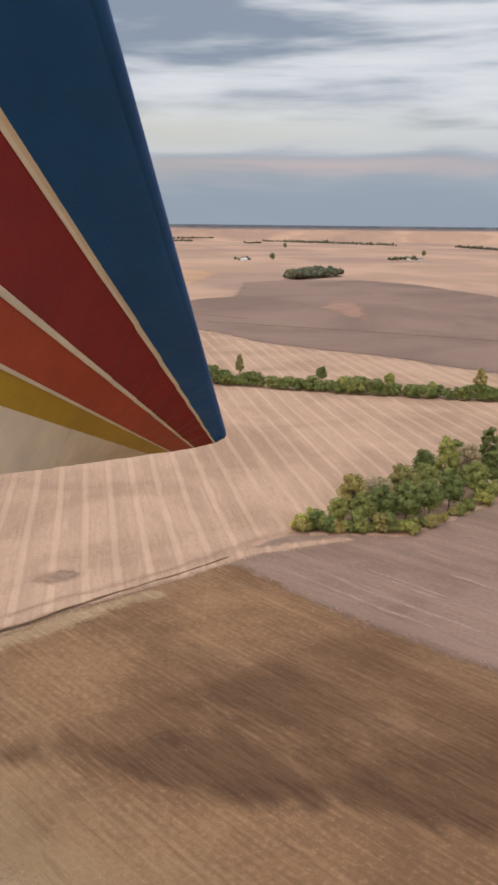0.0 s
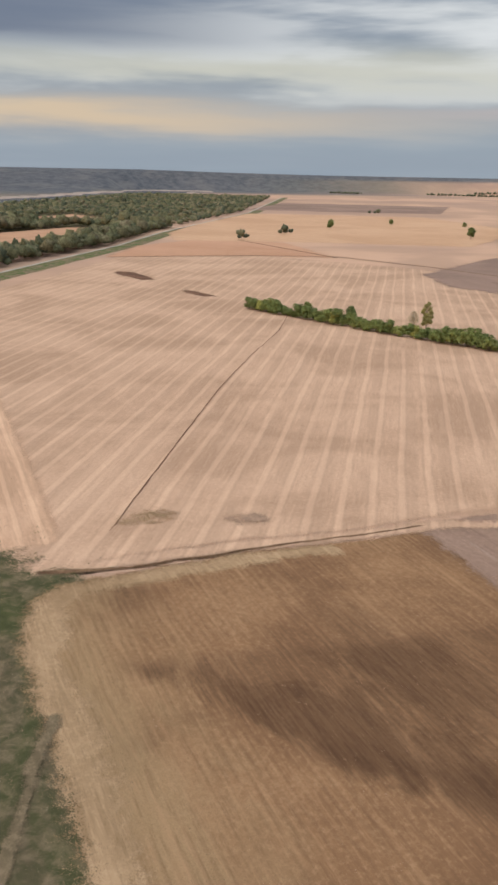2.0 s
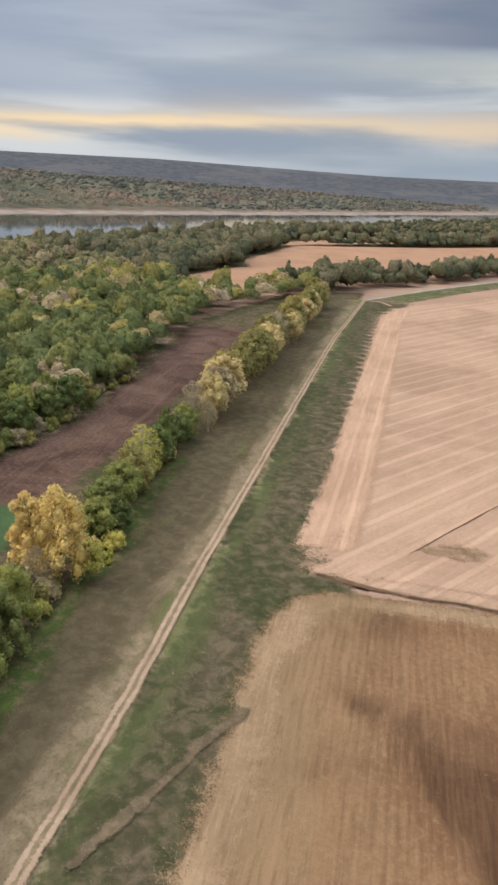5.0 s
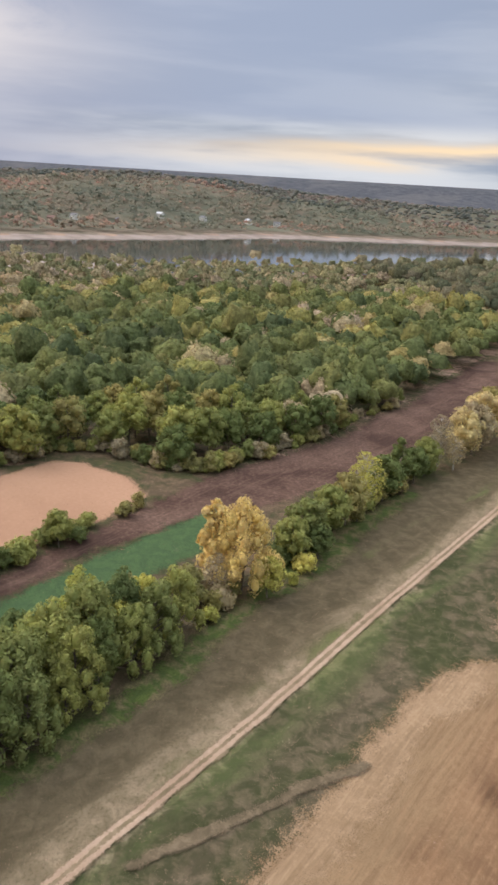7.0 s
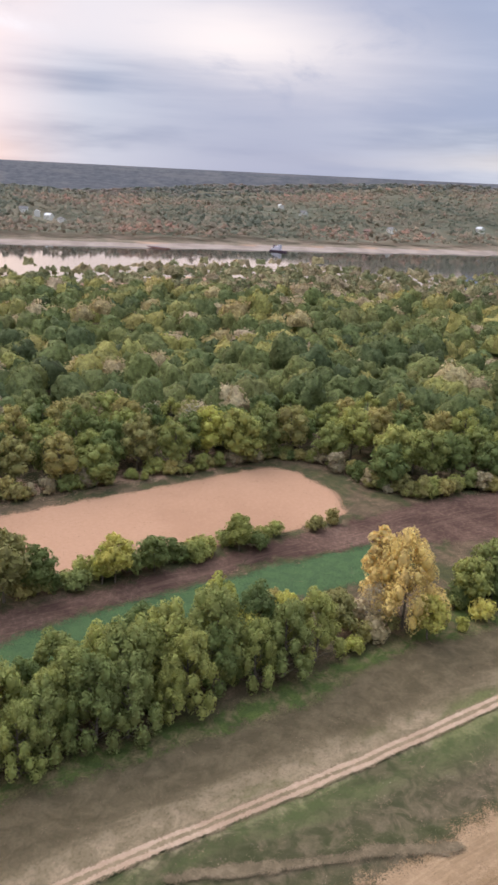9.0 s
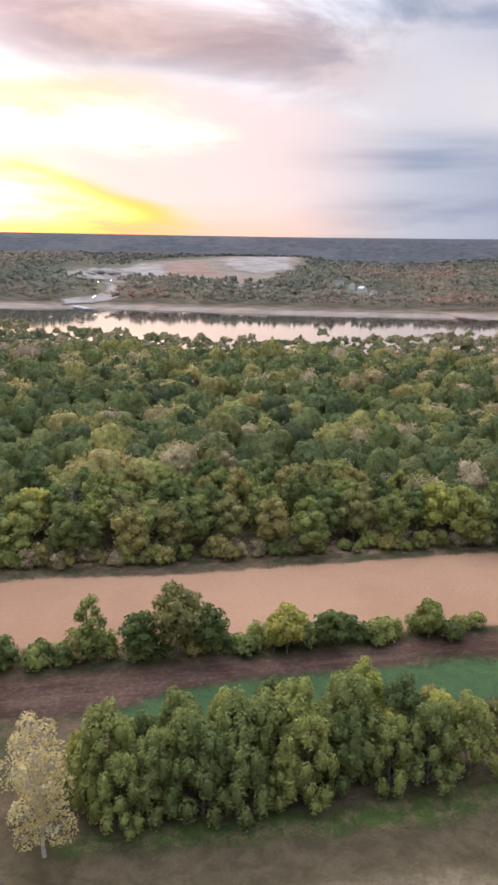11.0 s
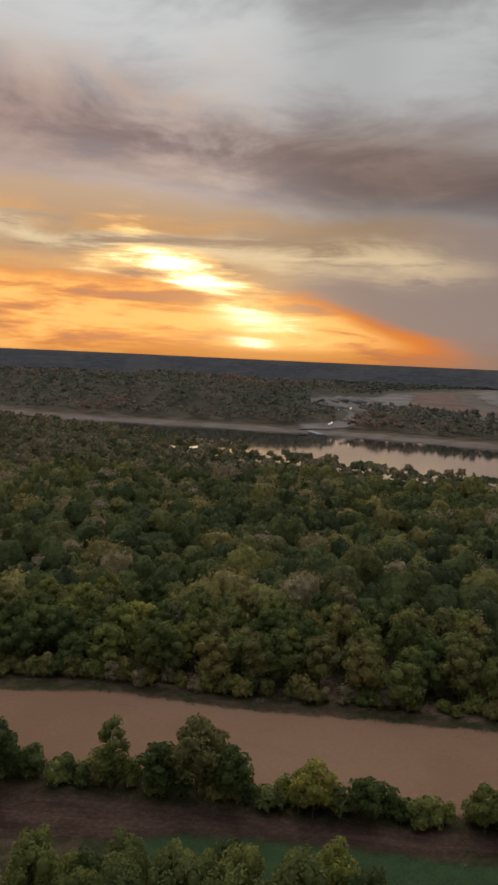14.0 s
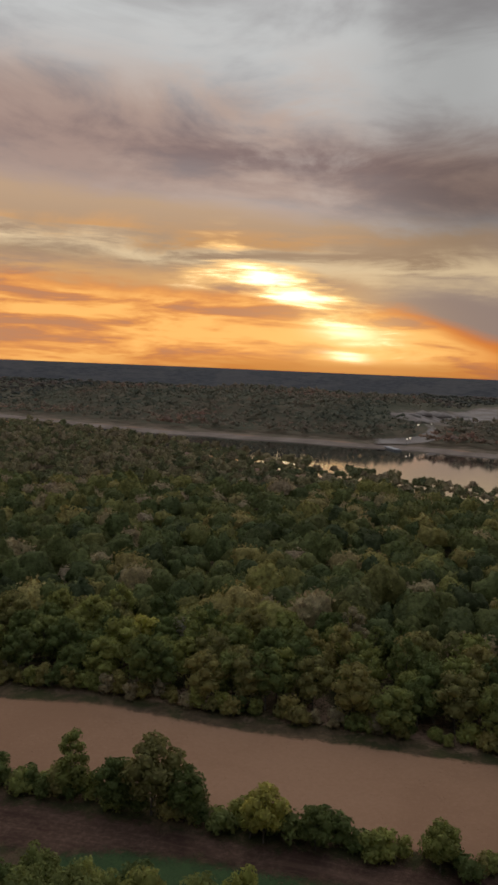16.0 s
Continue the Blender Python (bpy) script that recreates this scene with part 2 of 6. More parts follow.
def soil(name, dark, mid, pale, patch=0.02, turn=None, row_gain=0.25, tracks=None, track_gain=0.2, bump=0.25, damp=False, fray=1.2, clods=0.35):
    """Field or bare ground: broad patches, clods, streaks along the crop rows, and machine passes (angle of their normal, spacing)."""
    m, t, b = material(name, 0.95, 0.1)
    pos = place_of(t)
    big = noise_on(t, pos, patch, 5, 0.6, 0.6)
    small = noise_on(t, pos, 0.9, 6, 0.7)
    grain = noise_on(t, pos, 4.0, 3, 0.7)
    col = blend(t, big.ramp(0.36, 0.58), dark, mid)
    col = blend(t, (small * 0.6 + big * 0.4).ramp(0.45, 0.66), col, pale)
    if damp:
        xyz = t.nodes.new("ShaderNodeSeparateXYZ")
        t.links.new(pos, xyz.inputs[0])
        u = Sock(t, xyz.outputs[0]) * 0.707 + Sock(t, xyz.outputs[1]) * -0.707          # along the rows
        v = Sock(t, xyz.outputs[0]) * 0.707 + Sock(t, xyz.outputs[1]) * 0.707
        wisp = noise_on(t, pos, 0.06, 6, 0.65, 0.8, (1.5, 0.55, 1), turn)
        v = v + (wisp - 0.5) * 30.0
        top, foot = u - (v * 0.19 - 122.5), (v * 1.5 - 188.0) - u
        wet = top.ramp(-3.0, 5.0) * foot.ramp(-4.0, 7.0) * v.ramp(165.0, 95.0)
        wet = wet.op("MAXIMUM", (v - u * 1.8).bell(276.0, 9.0) * v.bell(95.0, 18.0) * 0.7)
        wet = wet.op("MAXIMUM", v.bell(57.0, 8.0) * u.bell(-137.0, 9.0) * 0.8)
        wet = wet.op("MAXIMUM", (v - u * 0.2).bell(120.0, 7.0) * u.bell(-100.0, 26.0) * 0.6)
        wet = wet * (wisp * 0.6 + small * 0.4).ramp(0.12, 0.46)
        dry = (Sock(t, xyz.outputs[0]) * 0.707 + Sock(t, xyz.outputs[1]) * 0.707 + (wisp - 0.5) * 30.0).ramp(66.0, 36.0)
        col = blend(t, dry * 0.75, col, (0.318, 0.217, 0.119))
    col = blend(t, grain.ramp(0.35, 0.7) * clods, col, tuple(c * 0.6 for c in mid))
    height = grain * 0.5 + small * 0.5
    if turn is not None:
        line = noise_on(t, pos, 1.0, 4, 0.65, 0.0, (1.3, 0.09, 1), turn)
        wide = noise_on(t, pos, 0.28, 4, 0.6, 0.0, (1.0, 0.08, 1), turn)
        col = blend(t, line.ramp(0.52, 0.64) * row_gain, col, tuple(c * 0.6 for c in dark))
        col = blend(t, line.ramp(0.46, 0.36) * row_gain, col, tuple(min(1, c * 1.15) for c in pale))
        col = blend(t, wide.ramp(0.55, 0.66) * row_gain, col, tuple(min(1, c * 1.2) for c in pale))
        height = height + line * 0.8
    if damp:
        col = blend(t, wet * (wisp.ramp(0.34, 0.60) * 0.45 + 0.32), col, blend(t, line.ramp(0.40, 0.62), (0.100, 0.053, 0.028), (0.066, 0.034, 0.019)))
        rows = rows_on(t, pos, turn, 1.52, 0.3, 1.0) * noise_on(t, pos, 0.05, 4, 0.6).ramp(0.30, 0.60)
        col = blend(t, rows.ramp(0.30, 0.9) * 0.15, col, tuple(c * 0.5 for c in dark))
    if tracks:
        wide = rows_on(t, pos, tracks[0], tracks[1], 1.2, 3.0)
        broken = noise_on(t, pos, 0.03, 4, 0.6, 0.0, (1.5, 0.5, 1), tracks[0])
        swath = rows_on(t, pos, tracks[0], tracks[1] * 1.5, 1.6, 3.0)
        col = blend(t, swath.ramp(0.45, 0.75) * broken.ramp(0.34, 0.55) * track_gain * 0.9, col, tuple(c * 0.62 for c in mid))
        col = blend(t, wide.ramp(0.80, 0.97) * track_gain * broken.ramp(0.30, 0.46), col, tuple(min(1, c * 1.32) for c in pale))
        col = blend(t, wide.ramp(0.55, 0.70) * wide.ramp(0.85, 0.70) * track_gain * 0.9 * broken.ramp(0.36, 0.52), col, tuple(c * 0.72 for c in mid))
    t.links.new(col, b.inputs["Base Color"])
    relief(t, b, height, bump, 0.3)
    feather(m, 1.1, fray)
    return m


def meadow(name, greens, straws, share=0.5, size=0.06, stretch=(1, 1, 1), turn=0.0):
    m, t, b = material(name, 0.95, 0.1)
    pos = place_of(t)
    big = noise_on(t, pos, size, 5, 0.62, 1.0, stretch, turn)
    mid = noise_on(t, pos, 0.35, 5, 0.65, 0.5)
    fine = noise_on(t, pos, 2.2, 5, 0.75)
    green = blend(t, mid.ramp(0.35, 0.65), greens[0], greens[1])
    straw = blend(t, mid.ramp(0.40, 0.62), straws[0], straws[1])
    col = blend(t, (big * 0.75 + mid * 0.25).ramp(share - 0.06, share + 0.06), green, straw)
    col = blend(t, fine.ramp(0.42, 0.7) * 0.6, col, tuple(c * 0.45 for c in greens[0]))
    t.links.new(col, b.inputs["Base Color"])
    relief(t, b, fine * 0.6 + mid * 0.8, 0.6, 0.5)
    feather(m, 1.2, 0.8)
    return m


def foliage(name, shades, by="object", calm=1.0, lumps=0.0):
    """Leaves whose shade runs over the given colours from plant to plant, and a little from leaf to leaf."""
    m, t, b = material(name, 0.75, 0.15)
    if by == "object":
        pick = Sock(t, t.nodes.new("ShaderNodeObjectInfo").outputs["Random"])
    else:
        a = t.nodes.new("ShaderNodeAttribute")
        a.attribute_name = "tint"
        pick = Sock(t, a.outputs["Fac"])
    ramp = t.nodes.new("ShaderNodeValToRGB")
    ramp.color_ramp.interpolation = "LINEAR"
    stops = ramp.color_ramp.elements
    stops[0].color, stops[1].color = (*shades[0], 1), (*shades[-1], 1)
    for n in range(1, len(shades) - 1):
        stops.new(n / (len(shades) - 1)).color = (*shades[n], 1)
    t.links.new(pick.out, ramp.inputs[0])
    leaf = Sock(t, t.nodes.new("ShaderNodeNewGeometry").outputs["Random Per Island"])
    pos = place_of(t)
    clump = noise_on(t, pos, 0.35, 3, 0.6)
    vary = t.nodes.new("ShaderNodeHueSaturation")
    t.links.new((leaf * 0.02 + 0.49).out, vary.inputs["Hue"])
    t.links.new((leaf * (0.32 * calm) + clump.ramp(0.3, 0.7) * (0.45 * calm) + (1.03 - 0.37 * calm)).out, vary.inputs["Value"])
    t.links.new(ramp.outputs[0], vary.inputs["Color"])
    col = vary.outputs[0]
    if lumps:                                            # sprays of leaves too small to build
        spray = noise_on(t, pos, 0.75, 4, 0.7)
        relief(t, b, spray, 1.0, lumps)
        # uneven darkening put into the colour for the shade among the sprays
        dull = t.nodes.new("ShaderNodeHueSaturation")
        t.links.new((noise_on(t, pos, 0.55, 4, 0.75).ramp(0.32, 0.68) * (0.25 + 0.45 * min(1.0, lumps)) + 0.78 - 0.18 * min(1.0, lumps)).out, dull.inputs["Value"])
        t.links.new(col, dull.inputs["Color"])
        col = dull.outputs[0]
    t.links.new(col, b.inputs["Base Color"])
    b.inputs["Transmission Weight"].default_value = 0.0
    thin = t.nodes.new("ShaderNodeBsdfTranslucent")
    t.links.new(col, thin.inputs[0])
    mix = t.nodes.new("ShaderNodeMixShader")
    mix.inputs[0].default_value = 0.32
    t.links.new(b.outputs[0], mix.inputs[1])
    t.links.new(thin.outputs[0], mix.inputs[2])
    t.links.new(mix.outputs[0], t.nodes["Material Output"].inputs[0])
    return m


def plain(name, colour, rough=0.7, spec=0.3, vary=0.25, scale=1.0, metal=0.0):
    m, t, b = material(name, rough, spec)
    b.inputs["Metallic"].default_value = metal
    n = noise_on(t, place_of(t), scale, 5, 0.65)
    t.links.new(blend(t, n.ramp(0.3, 0.7), tuple(c * (1 - vary) for c in colour), tuple(min(1, c * (1 + vary)) for c in colour)), b.inputs["Base Color"])
    relief(t, b, n, 0.2, 0.1)
    return m


PALE = soil("stubble_pale", (0.383, 0.239, 0.156), (0.482, 0.306, 0.204), (0.562, 0.369, 0.253), 0.018, 11, 0.17, (11, 8.0), 0.24, 0.15)
PINK = soil("silt_pink", (0.388, 0.218, 0.132), (0.432, 0.246, 0.150), (0.470, 0.274, 0.171), 0.02, None, bump=0.02, clods=0.03)
SOY = soil("stubble_brown", (0.178, 0.094, 0.049), (0.252, 0.137, 0.070), (0.330, 0.194, 0.107), 0.022, 45, 0.24, None, 0, 0.25, damp=True)
TAN = soil("stubble_tan", (0.27, 0.173, 0.096), (0.345, 0.224, 0.128), (0.415, 0.278, 0.167), 0.05, 45, 0.30, None, 0, 0.25, fray=0.35)
GREY = soil("tilled_grey", (0.225, 0.143, 0.105), (0.275, 0.176, 0.13), (0.335, 0.222, 0.166), 0.02, 45, 0.22, (50, 17.0), 0.13, 0.15)
FARDARK = soil("tilled_dark", (0.21, 0.137, 0.106), (0.265, 0.172, 0.132), (0.33, 0.22, 0.165), 0.006, 60, 0.15, bump=0.1, fray=0.1)
REDFIELD = soil("stubble_red", (0.42, 0.225, 0.135), (0.48, 0.265, 0.165), (0.53, 0.305, 0.198), 0.006, 60, 0.1, bump=0.1, fray=0.1)
OCHRE = soil("stubble_ochre", (0.46, 0.27, 0.158), (0.52, 0.315, 0.19), (0.57, 0.36, 0.23), 0.006, 60, 0.12, (60, 18), 0.2, 0.1, fray=0.1)
MUD = soil("channel_mud", (0.075, 0.042, 0.031), (0.120, 0.069, 0.050), (0.22, 0.135, 0.097), 0.06, 45, 0.2, bump=0.6, fray=0.5)
HOLLOW = soil("fallow_hollow", (0.105, 0.052, 0.033), (0.155, 0.080, 0.049), (0.235, 0.130, 0.082), 0.1, None, bump=0.4, fray=0.3)
REDSOIL = soil("red_soil", (0.29, 0.170, 0.120), (0.34, 0.200, 0.142), (0.40, 0.245, 0.175), 0.03, None, bump=0.1, fray=0.1)
FURROW = soil("dark_furrow", (0.10, 0.055, 0.030), (0.16, 0.092, 0.052), (0.25, 0.15, 0.088), 0.1, None, bump=0.4)
BRUSH = soil("dead_brush", (0.25, 0.165, 0.118), (0.33, 0.215, 0.150), (0.46, 0.30, 0.20), 0.25, None, bump=0.6, fray=0.7)
DUST = soil("dust_road", (0.40, 0.268, 0.178), (0.47, 0.322, 0.218), (0.54, 0.385, 0.27), 0.08, None, bump=0.2, fray=2.0)
STRAWTRACK = soil("straw_trail", (0.20, 0.150, 0.085), (0.26, 0.190, 0.112), (0.33, 0.245, 0.150), 0.12, None, bump=0.3, fray=0.6)
TRAIL = soil("worn_trail", (0.120, 0.092, 0.054), (0.165, 0.122, 0.074), (0.230, 0.170, 0.106), 0.3, None, bump=0.1, fray=0.6)
GRAVEL = soil("gravel_road", (0.36, 0.31, 0.255), (0.43, 0.375, 0.315), (0.48, 0.425, 0.365), 0.05, None, bump=0.1)
QUARRY = soil("quarry_stone", (0.28, 0.235, 0.21), (0.39, 0.335, 0.30), (0.53, 0.47, 0.43), 0.02, None, bump=0.3, fray=0.03)
CROP = meadow("winter_crop", ((0.066, 0.112, 0.048), (0.084, 0.140, 0.055)), ((0.09, 0.125, 0.068), (0.125, 0.137, 0.08)), 0.66, 0.05)
LUSH = meadow("rank_weeds", ((0.075, 0.100, 0.030), (0.105, 0.135, 0.036)), ((0.14, 0.12, 0.055), (0.20, 0.155, 0.08)), 0.50, 0.2)
LITTER = meadow("forest_floor", ((0.07, 0.07, 0.032), (0.10, 0.095, 0.04)), ((0.13, 0.09, 0.055), (0.19, 0.13, 0.08)), 0.50, 0.08)
VERGE = meadow("rough_grass", ((0.085, 0.105, 0.038), (0.12, 0.145, 0.048)), ((0.17, 0.125, 0.078), (0.27, 0.195, 0.122)), 0.50, 0.07)


def levee_material():
    """Grass of the levee: straw beside the track, olive slope on the river side, green and withered patches on the field side."""
    m, t, b = material("levee_grass", 0.95, 0.1)
    pos = place_of(t)
    xyz = t.nodes.new("ShaderNodeSeparateXYZ")
    t.links.new(pos, xyz.inputs[0])
    across = (Sock(t, xyz.outputs[0]) + 31.0) * -0.721 + (Sock(t, xyz.outputs[1]) - 53.0) * -0.693
    big = noise_on(t, pos, 0.055, 5, 0.62, 1.0, (1.3, 0.45, 1), 45)
    mid = noise_on(t, pos, 0.30, 5, 0.65, 0.5)
    fine = noise_on(t, pos, 1.8, 5, 0.75)
    d = across + (big - 0.5) * 16.0 + (mid - 0.5) * 6.0
    river = blend(t, mid.ramp(0.38, 0.64), (0.098, 0.074, 0.041), (0.152, 0.114, 0.066))
    river = blend(t, big.ramp(0.56, 0.70) * 0.7, river, (0.134, 0.152, 0.051))
    field = blend(t, mid.ramp(0.28, 0.70), (0.049, 0.055, 0.022), (0.077, 0.082, 0.032))
    dead = blend(t, mid.ramp(0.40, 0.64), (0.097, 0.075, 0.045), (0.175, 0.131, 0.081))
    field = blend(t, (big * 0.6 + mid * 0.4).ramp(0.36, 0.60), field, dead)
    field = blend(t, d.ramp(-10.0, -3.0) * big.ramp(0.40, 0.60) * 0.7, field, (0.085, 0.112, 0.036))
    straw = blend(t, mid.ramp(0.40, 0.62), (0.305, 0.226, 0.137), (0.464, 0.342, 0.220))
    straw = blend(t, big.ramp(0.47, 0.62) * 0.75, straw, (0.159, 0.177, 0.061))
    col = blend(t, d.ramp(-1.5, 1.5), field, river)
    col = blend(t, d.ramp(-3.0, -0.5) * d.ramp(8.0, 2.0) * 0.60, col, straw)
    col = blend(t, fine.ramp(0.44, 0.72) * 0.55, col, (0.067, 0.063, 0.032))
    t.links.new(col, b.inputs["Base Color"])
    relief(t, b, fine * 0.6 + mid * 0.8, 0.6, 0.5)
    feather(m, 1.3, 0.8)
    return m


LEVEE_GRASS = levee_material()
BARK = plain("bark", (0.17, 0.14, 0.11), 0.9, 0.1, 0.4, 2.0)
PALEBARK = plain("pale_bark", (0.46, 0.42, 0.36), 0.85, 0.1, 0.35, 2.0)

G_DARK = foliage("leaves_dark_green", [(0.137, 0.171, 0.061), (0.169, 0.205, 0.068), (0.202, 0.229, 0.076)])
G_MID = foliage("leaves_green", [(0.225, 0.250, 0.086), (0.290, 0.305, 0.095), (0.370, 0.366, 0.110)])
G_LIME = foliage("leaves_yellow_green", [(0.405, 0.405, 0.105), (0.475, 0.445, 0.115), (0.545, 0.475, 0.130)])
G_OLIVE = foliage("leaves_olive", [(0.270, 0.250, 0.096), (0.325, 0.288, 0.106), (0.395, 0.325, 0.118)])
G_GOLD = foliage("leaves_gold", [(0.68, 0.520, 0.200), (0.73, 0.560, 0.235), (0.77, 0.600, 0.300)])
G_TAN = foliage("leaves_withered", [(0.350, 0.292, 0.190), (0.410, 0.335, 0.205), (0.460, 0.368, 0.208)])
FOREST_SHADES = [(0.105, 0.130, 0.058), (0.135, 0.165, 0.066), (0.175, 0.200, 0.072), (0.150, 0.180, 0.070), (0.215, 0.232, 0.080), (0.190, 0.212, 0.078), (0.270, 0.268, 0.090),
                 (0.235, 0.240, 0.095), (0.325, 0.305, 0.100), (0.400, 0.350, 0.115), (0.500, 0.400, 0.155), (0.480, 0.380, 0.200), (0.520, 0.405, 0.250), (0.555, 0.440, 0.310)]
G_WOOD = foliage("woodland_leaves", FOREST_SHADES, "tint", 0.6, 0.8)
G_WOODNORTH = foliage("river_wood_leaves", [(0.092, 0.105, 0.068), (0.118, 0.130, 0.074), (0.160, 0.162, 0.086), (0.205, 0.190, 0.102), (0.245, 0.205, 0.130)], "tint", 0.7, 1.0)
G_WOODFAR = foliage("distant_woodland_leaves", [(0.140, 0.162, 0.085), (0.175, 0.195, 0.094), (0.235, 0.235, 0.110), (0.205, 0.210, 0.105), (0.320, 0.285, 0.140), (0.375, 0.305, 0.170), (0.405, 0.318, 0.210)], "tint", 0.6, 1.0)
# autumn shades of the bluffs, lightened and greyed to paint in some haze
HILL_SHADES = [(0.160, 0.168, 0.122), (0.190, 0.188, 0.132), (0.238, 0.210, 0.146), (0.285, 0.230, 0.162), (0.350, 0.240, 0.170), (0.410, 0.230, 0.162), (0.325, 0.245, 0.205)]
# leaves of the farther hills: autumn shades greyed and blued as haze would
G_RIDGE = foliage("hazed_ridge_leaves", [(0.155, 0.168, 0.145), (0.185, 0.190, 0.155), (0.235, 0.205, 0.165), (0.290, 0.205, 0.165), (0.225, 0.205, 0.185)], "tint", 0.4, 0.5)
G_HILL = foliage("hazed_hill_leaves", HILL_SHADES, "tint", 0.4, 0.5)
G_STRAW = foliage("leaves_straw", [(0.60, 0.49, 0.235), (0.66, 0.535, 0.27), (0.70, 0.575, 0.31)])
G_FAR = foliage("distant_leaves", [(0.095, 0.105, 0.070), (0.125, 0.132, 0.080), (0.16, 0.155, 0.095)], "tint")


def water_material():
    m, t, b = material("river_water", 0.06, 0.5)
    b.inputs["Base Color"].default_value = (0.035, 0.04, 0.035, 1)
    b.inputs["IOR"].default_value = 1.33
    pos = place_of(t)
    n = noise_on(t, pos, 0.05, 4, 0.6, 0.5) * 0.6 + noise_on(t, pos, 0.6, 3, 0.6) * 0.12
    relief(t, b, n, 0.04, 0.5)
    return m


WATER = water_material()

# ---- mesh helpers -------------------------------------------------------


def link(name, mesh, mat, parent=None, label=""):
    mesh.materials.append(mat)
    ob = new(name, mesh)
    if parent is not None:
        ob.parent = parent
    if label:
        ob["label"] = label
    return ob


def raw(name, verts, faces):
    mesh = bpy.data.meshes.new(name)
    if isinstance(faces, np.ndarray):
        k = faces.shape[1]
        mesh.vertices.add(len(verts))
        mesh.vertices.foreach_set("co", np.asarray(verts, np.float32).ravel())
        mesh.loops.add(faces.size)
        mesh.loops.foreach_set("vertex_index", faces.astype(np.int32).ravel())
        mesh.polygons.add(len(faces))
        mesh.polygons.foreach_set("loop_start", np.arange(0, faces.size, k, dtype=np.int32))
        mesh.update(calc_edges=True)
    else:
        mesh.from_pydata([tuple(v) for v in verts], [], [tuple(f) for f in faces])
        mesh.update()
    return mesh


LAYER = [0.0]


def patch(name, outline, mat, label, category="field", ragged=1.2, step=4.0, rim=2.0, drape=0.0):
    """A piece of land lying just over what is under it; over its rim it thins out."""
    LAYER[0] += 0.008
    xs, ys = np.array([p[0] for p in outline]), np.array([p[1] for p in outline])
    size = max(rim * 0.8, math.sqrt((np.ptp(xs) + 8) * (np.ptp(ys) + 8) / 11000))
    gx, gy = np.meshgrid(np.arange(xs.min() - 2 * rim - size, xs.max() + 2 * rim + 2 * size, size), np.arange(ys.min() - 2 * rim - size, ys.max() + 2 * rim + 2 * size, size))
    wob = 0.6 * ragged
    wx, wy = gx + wob * ripple(gx, gy, 5.0, 1.3) + wob * ripple(gx, gy, 13.0, 4.1), gy + wob * ripple(gx, gy, 5.0, 2.9) + wob * ripple(gx, gy, 13.0, 0.4)
    gap = gap_to(wx, wy, outline + outline[:1])
    gap = np.where(inside(wx, wy, outline), gap, -gap)
    z = np.full(gx.shape, LAYER[0]) if not drape else land(gx, gy) + drape
    rows, cols = gx.shape
    idx = np.arange(rows * cols).reshape(rows, cols)
    quads = np.stack([idx[:-1, :-1], idx[:-1, 1:], idx[1:, 1:], idx[1:, :-1]], -1).reshape(-1, 4)
    keep = gap.ravel()[quads].max(1) > -rim
    used, where = np.unique(quads[keep], return_inverse=True)
    mesh = raw(name, np.stack([gx, gy, z], -1).reshape(-1, 3)[used], where.reshape(-1, 4))
    value = np.clip(gap.ravel()[used] / rim * 0.5 + 0.5, 0, 1)
    mesh.attributes.new("rim", "FLOAT", "POINT").data.foreach_set("value", value.astype(np.float32))
    return tagged(link(name, mesh, mat), label, category, kind="structure")


def ribbon(name, line, half, mat, label, category="track", ragged=0.3, step=2.0, rim=0.5):
    """A long strip of land along a line, thinning out at its sides."""
    LAYER[0] += 0.008
    halves = list(half) if isinstance(half, (list, tuple)) else [half] * len(line)
    mid, wide = [], []
    for n in range(len(line) - 1):
        k = max(1, int(math.dist(line[n], line[n + 1]) / step))
        for q in range(k + (n == len(line) - 2)):
            f = q / k
            mid.append(Vector(line[n]).lerp(Vector(line[n + 1]), f))
            wide.append(halves[n] * (1 - f) + halves[n + 1] * f)
    verts, value = [], []
    for n, (p, h) in enumerate(zip(mid, wide)):
        d = (mid[min(n + 1, len(mid) - 1)] - mid[max(n - 1, 0)]).normalized()
        s = Vector((-d.y, d.x))
        p = p + s * ragged * noise.noise(Vector((p.x * 0.12, p.y * 0.12, 3.1)))
        r = min(rim, h)
        end = 0.0 if n in (0, len(mid) - 1) else 1.0
        for k, v in ((-h - rim, 0.0), (-h + r, 1.0), (h - r + 0.01, 1.0), (h + rim, 0.0)):
            q = p + s * k
            verts.append((q.x, q.y, LAYER[0]))
            value.append(v * end)
    faces = np.array([(n * 4 + k, n * 4 + k + 1, n * 4 + k + 5, n * 4 + k + 4) for n in range(len(mid) - 1) for k in range(3)])[:, ::-1]
    mesh = raw(name, np.array(verts), faces)
    mesh.attributes.new("rim", "FLOAT", "POINT").data.foreach_set("value", np.array(value, np.float32))
    return tagged(link(name, mesh, mat), label, category, kind="structure")


def ribbon_outline(line, half):
    half = half if isinstance(half, (list, tuple)) else [half] * len(line)
    left, right = [], []
    for n, p in enumerate(line):
        a, b = Vector(line[max(0, n - 1)]), Vector(line[min(len(line) - 1, n + 1)])
        d = (b - a).normalized()
        s = Vector((-d.y, d.x)) * half[n]
        left.append(tuple(Vector(p) + s))
        right.append(tuple(Vector(p) - s))
    return left + right[::-1]


def offset(line, by):
    return ribbon_outline(line, by)[:len(line)]


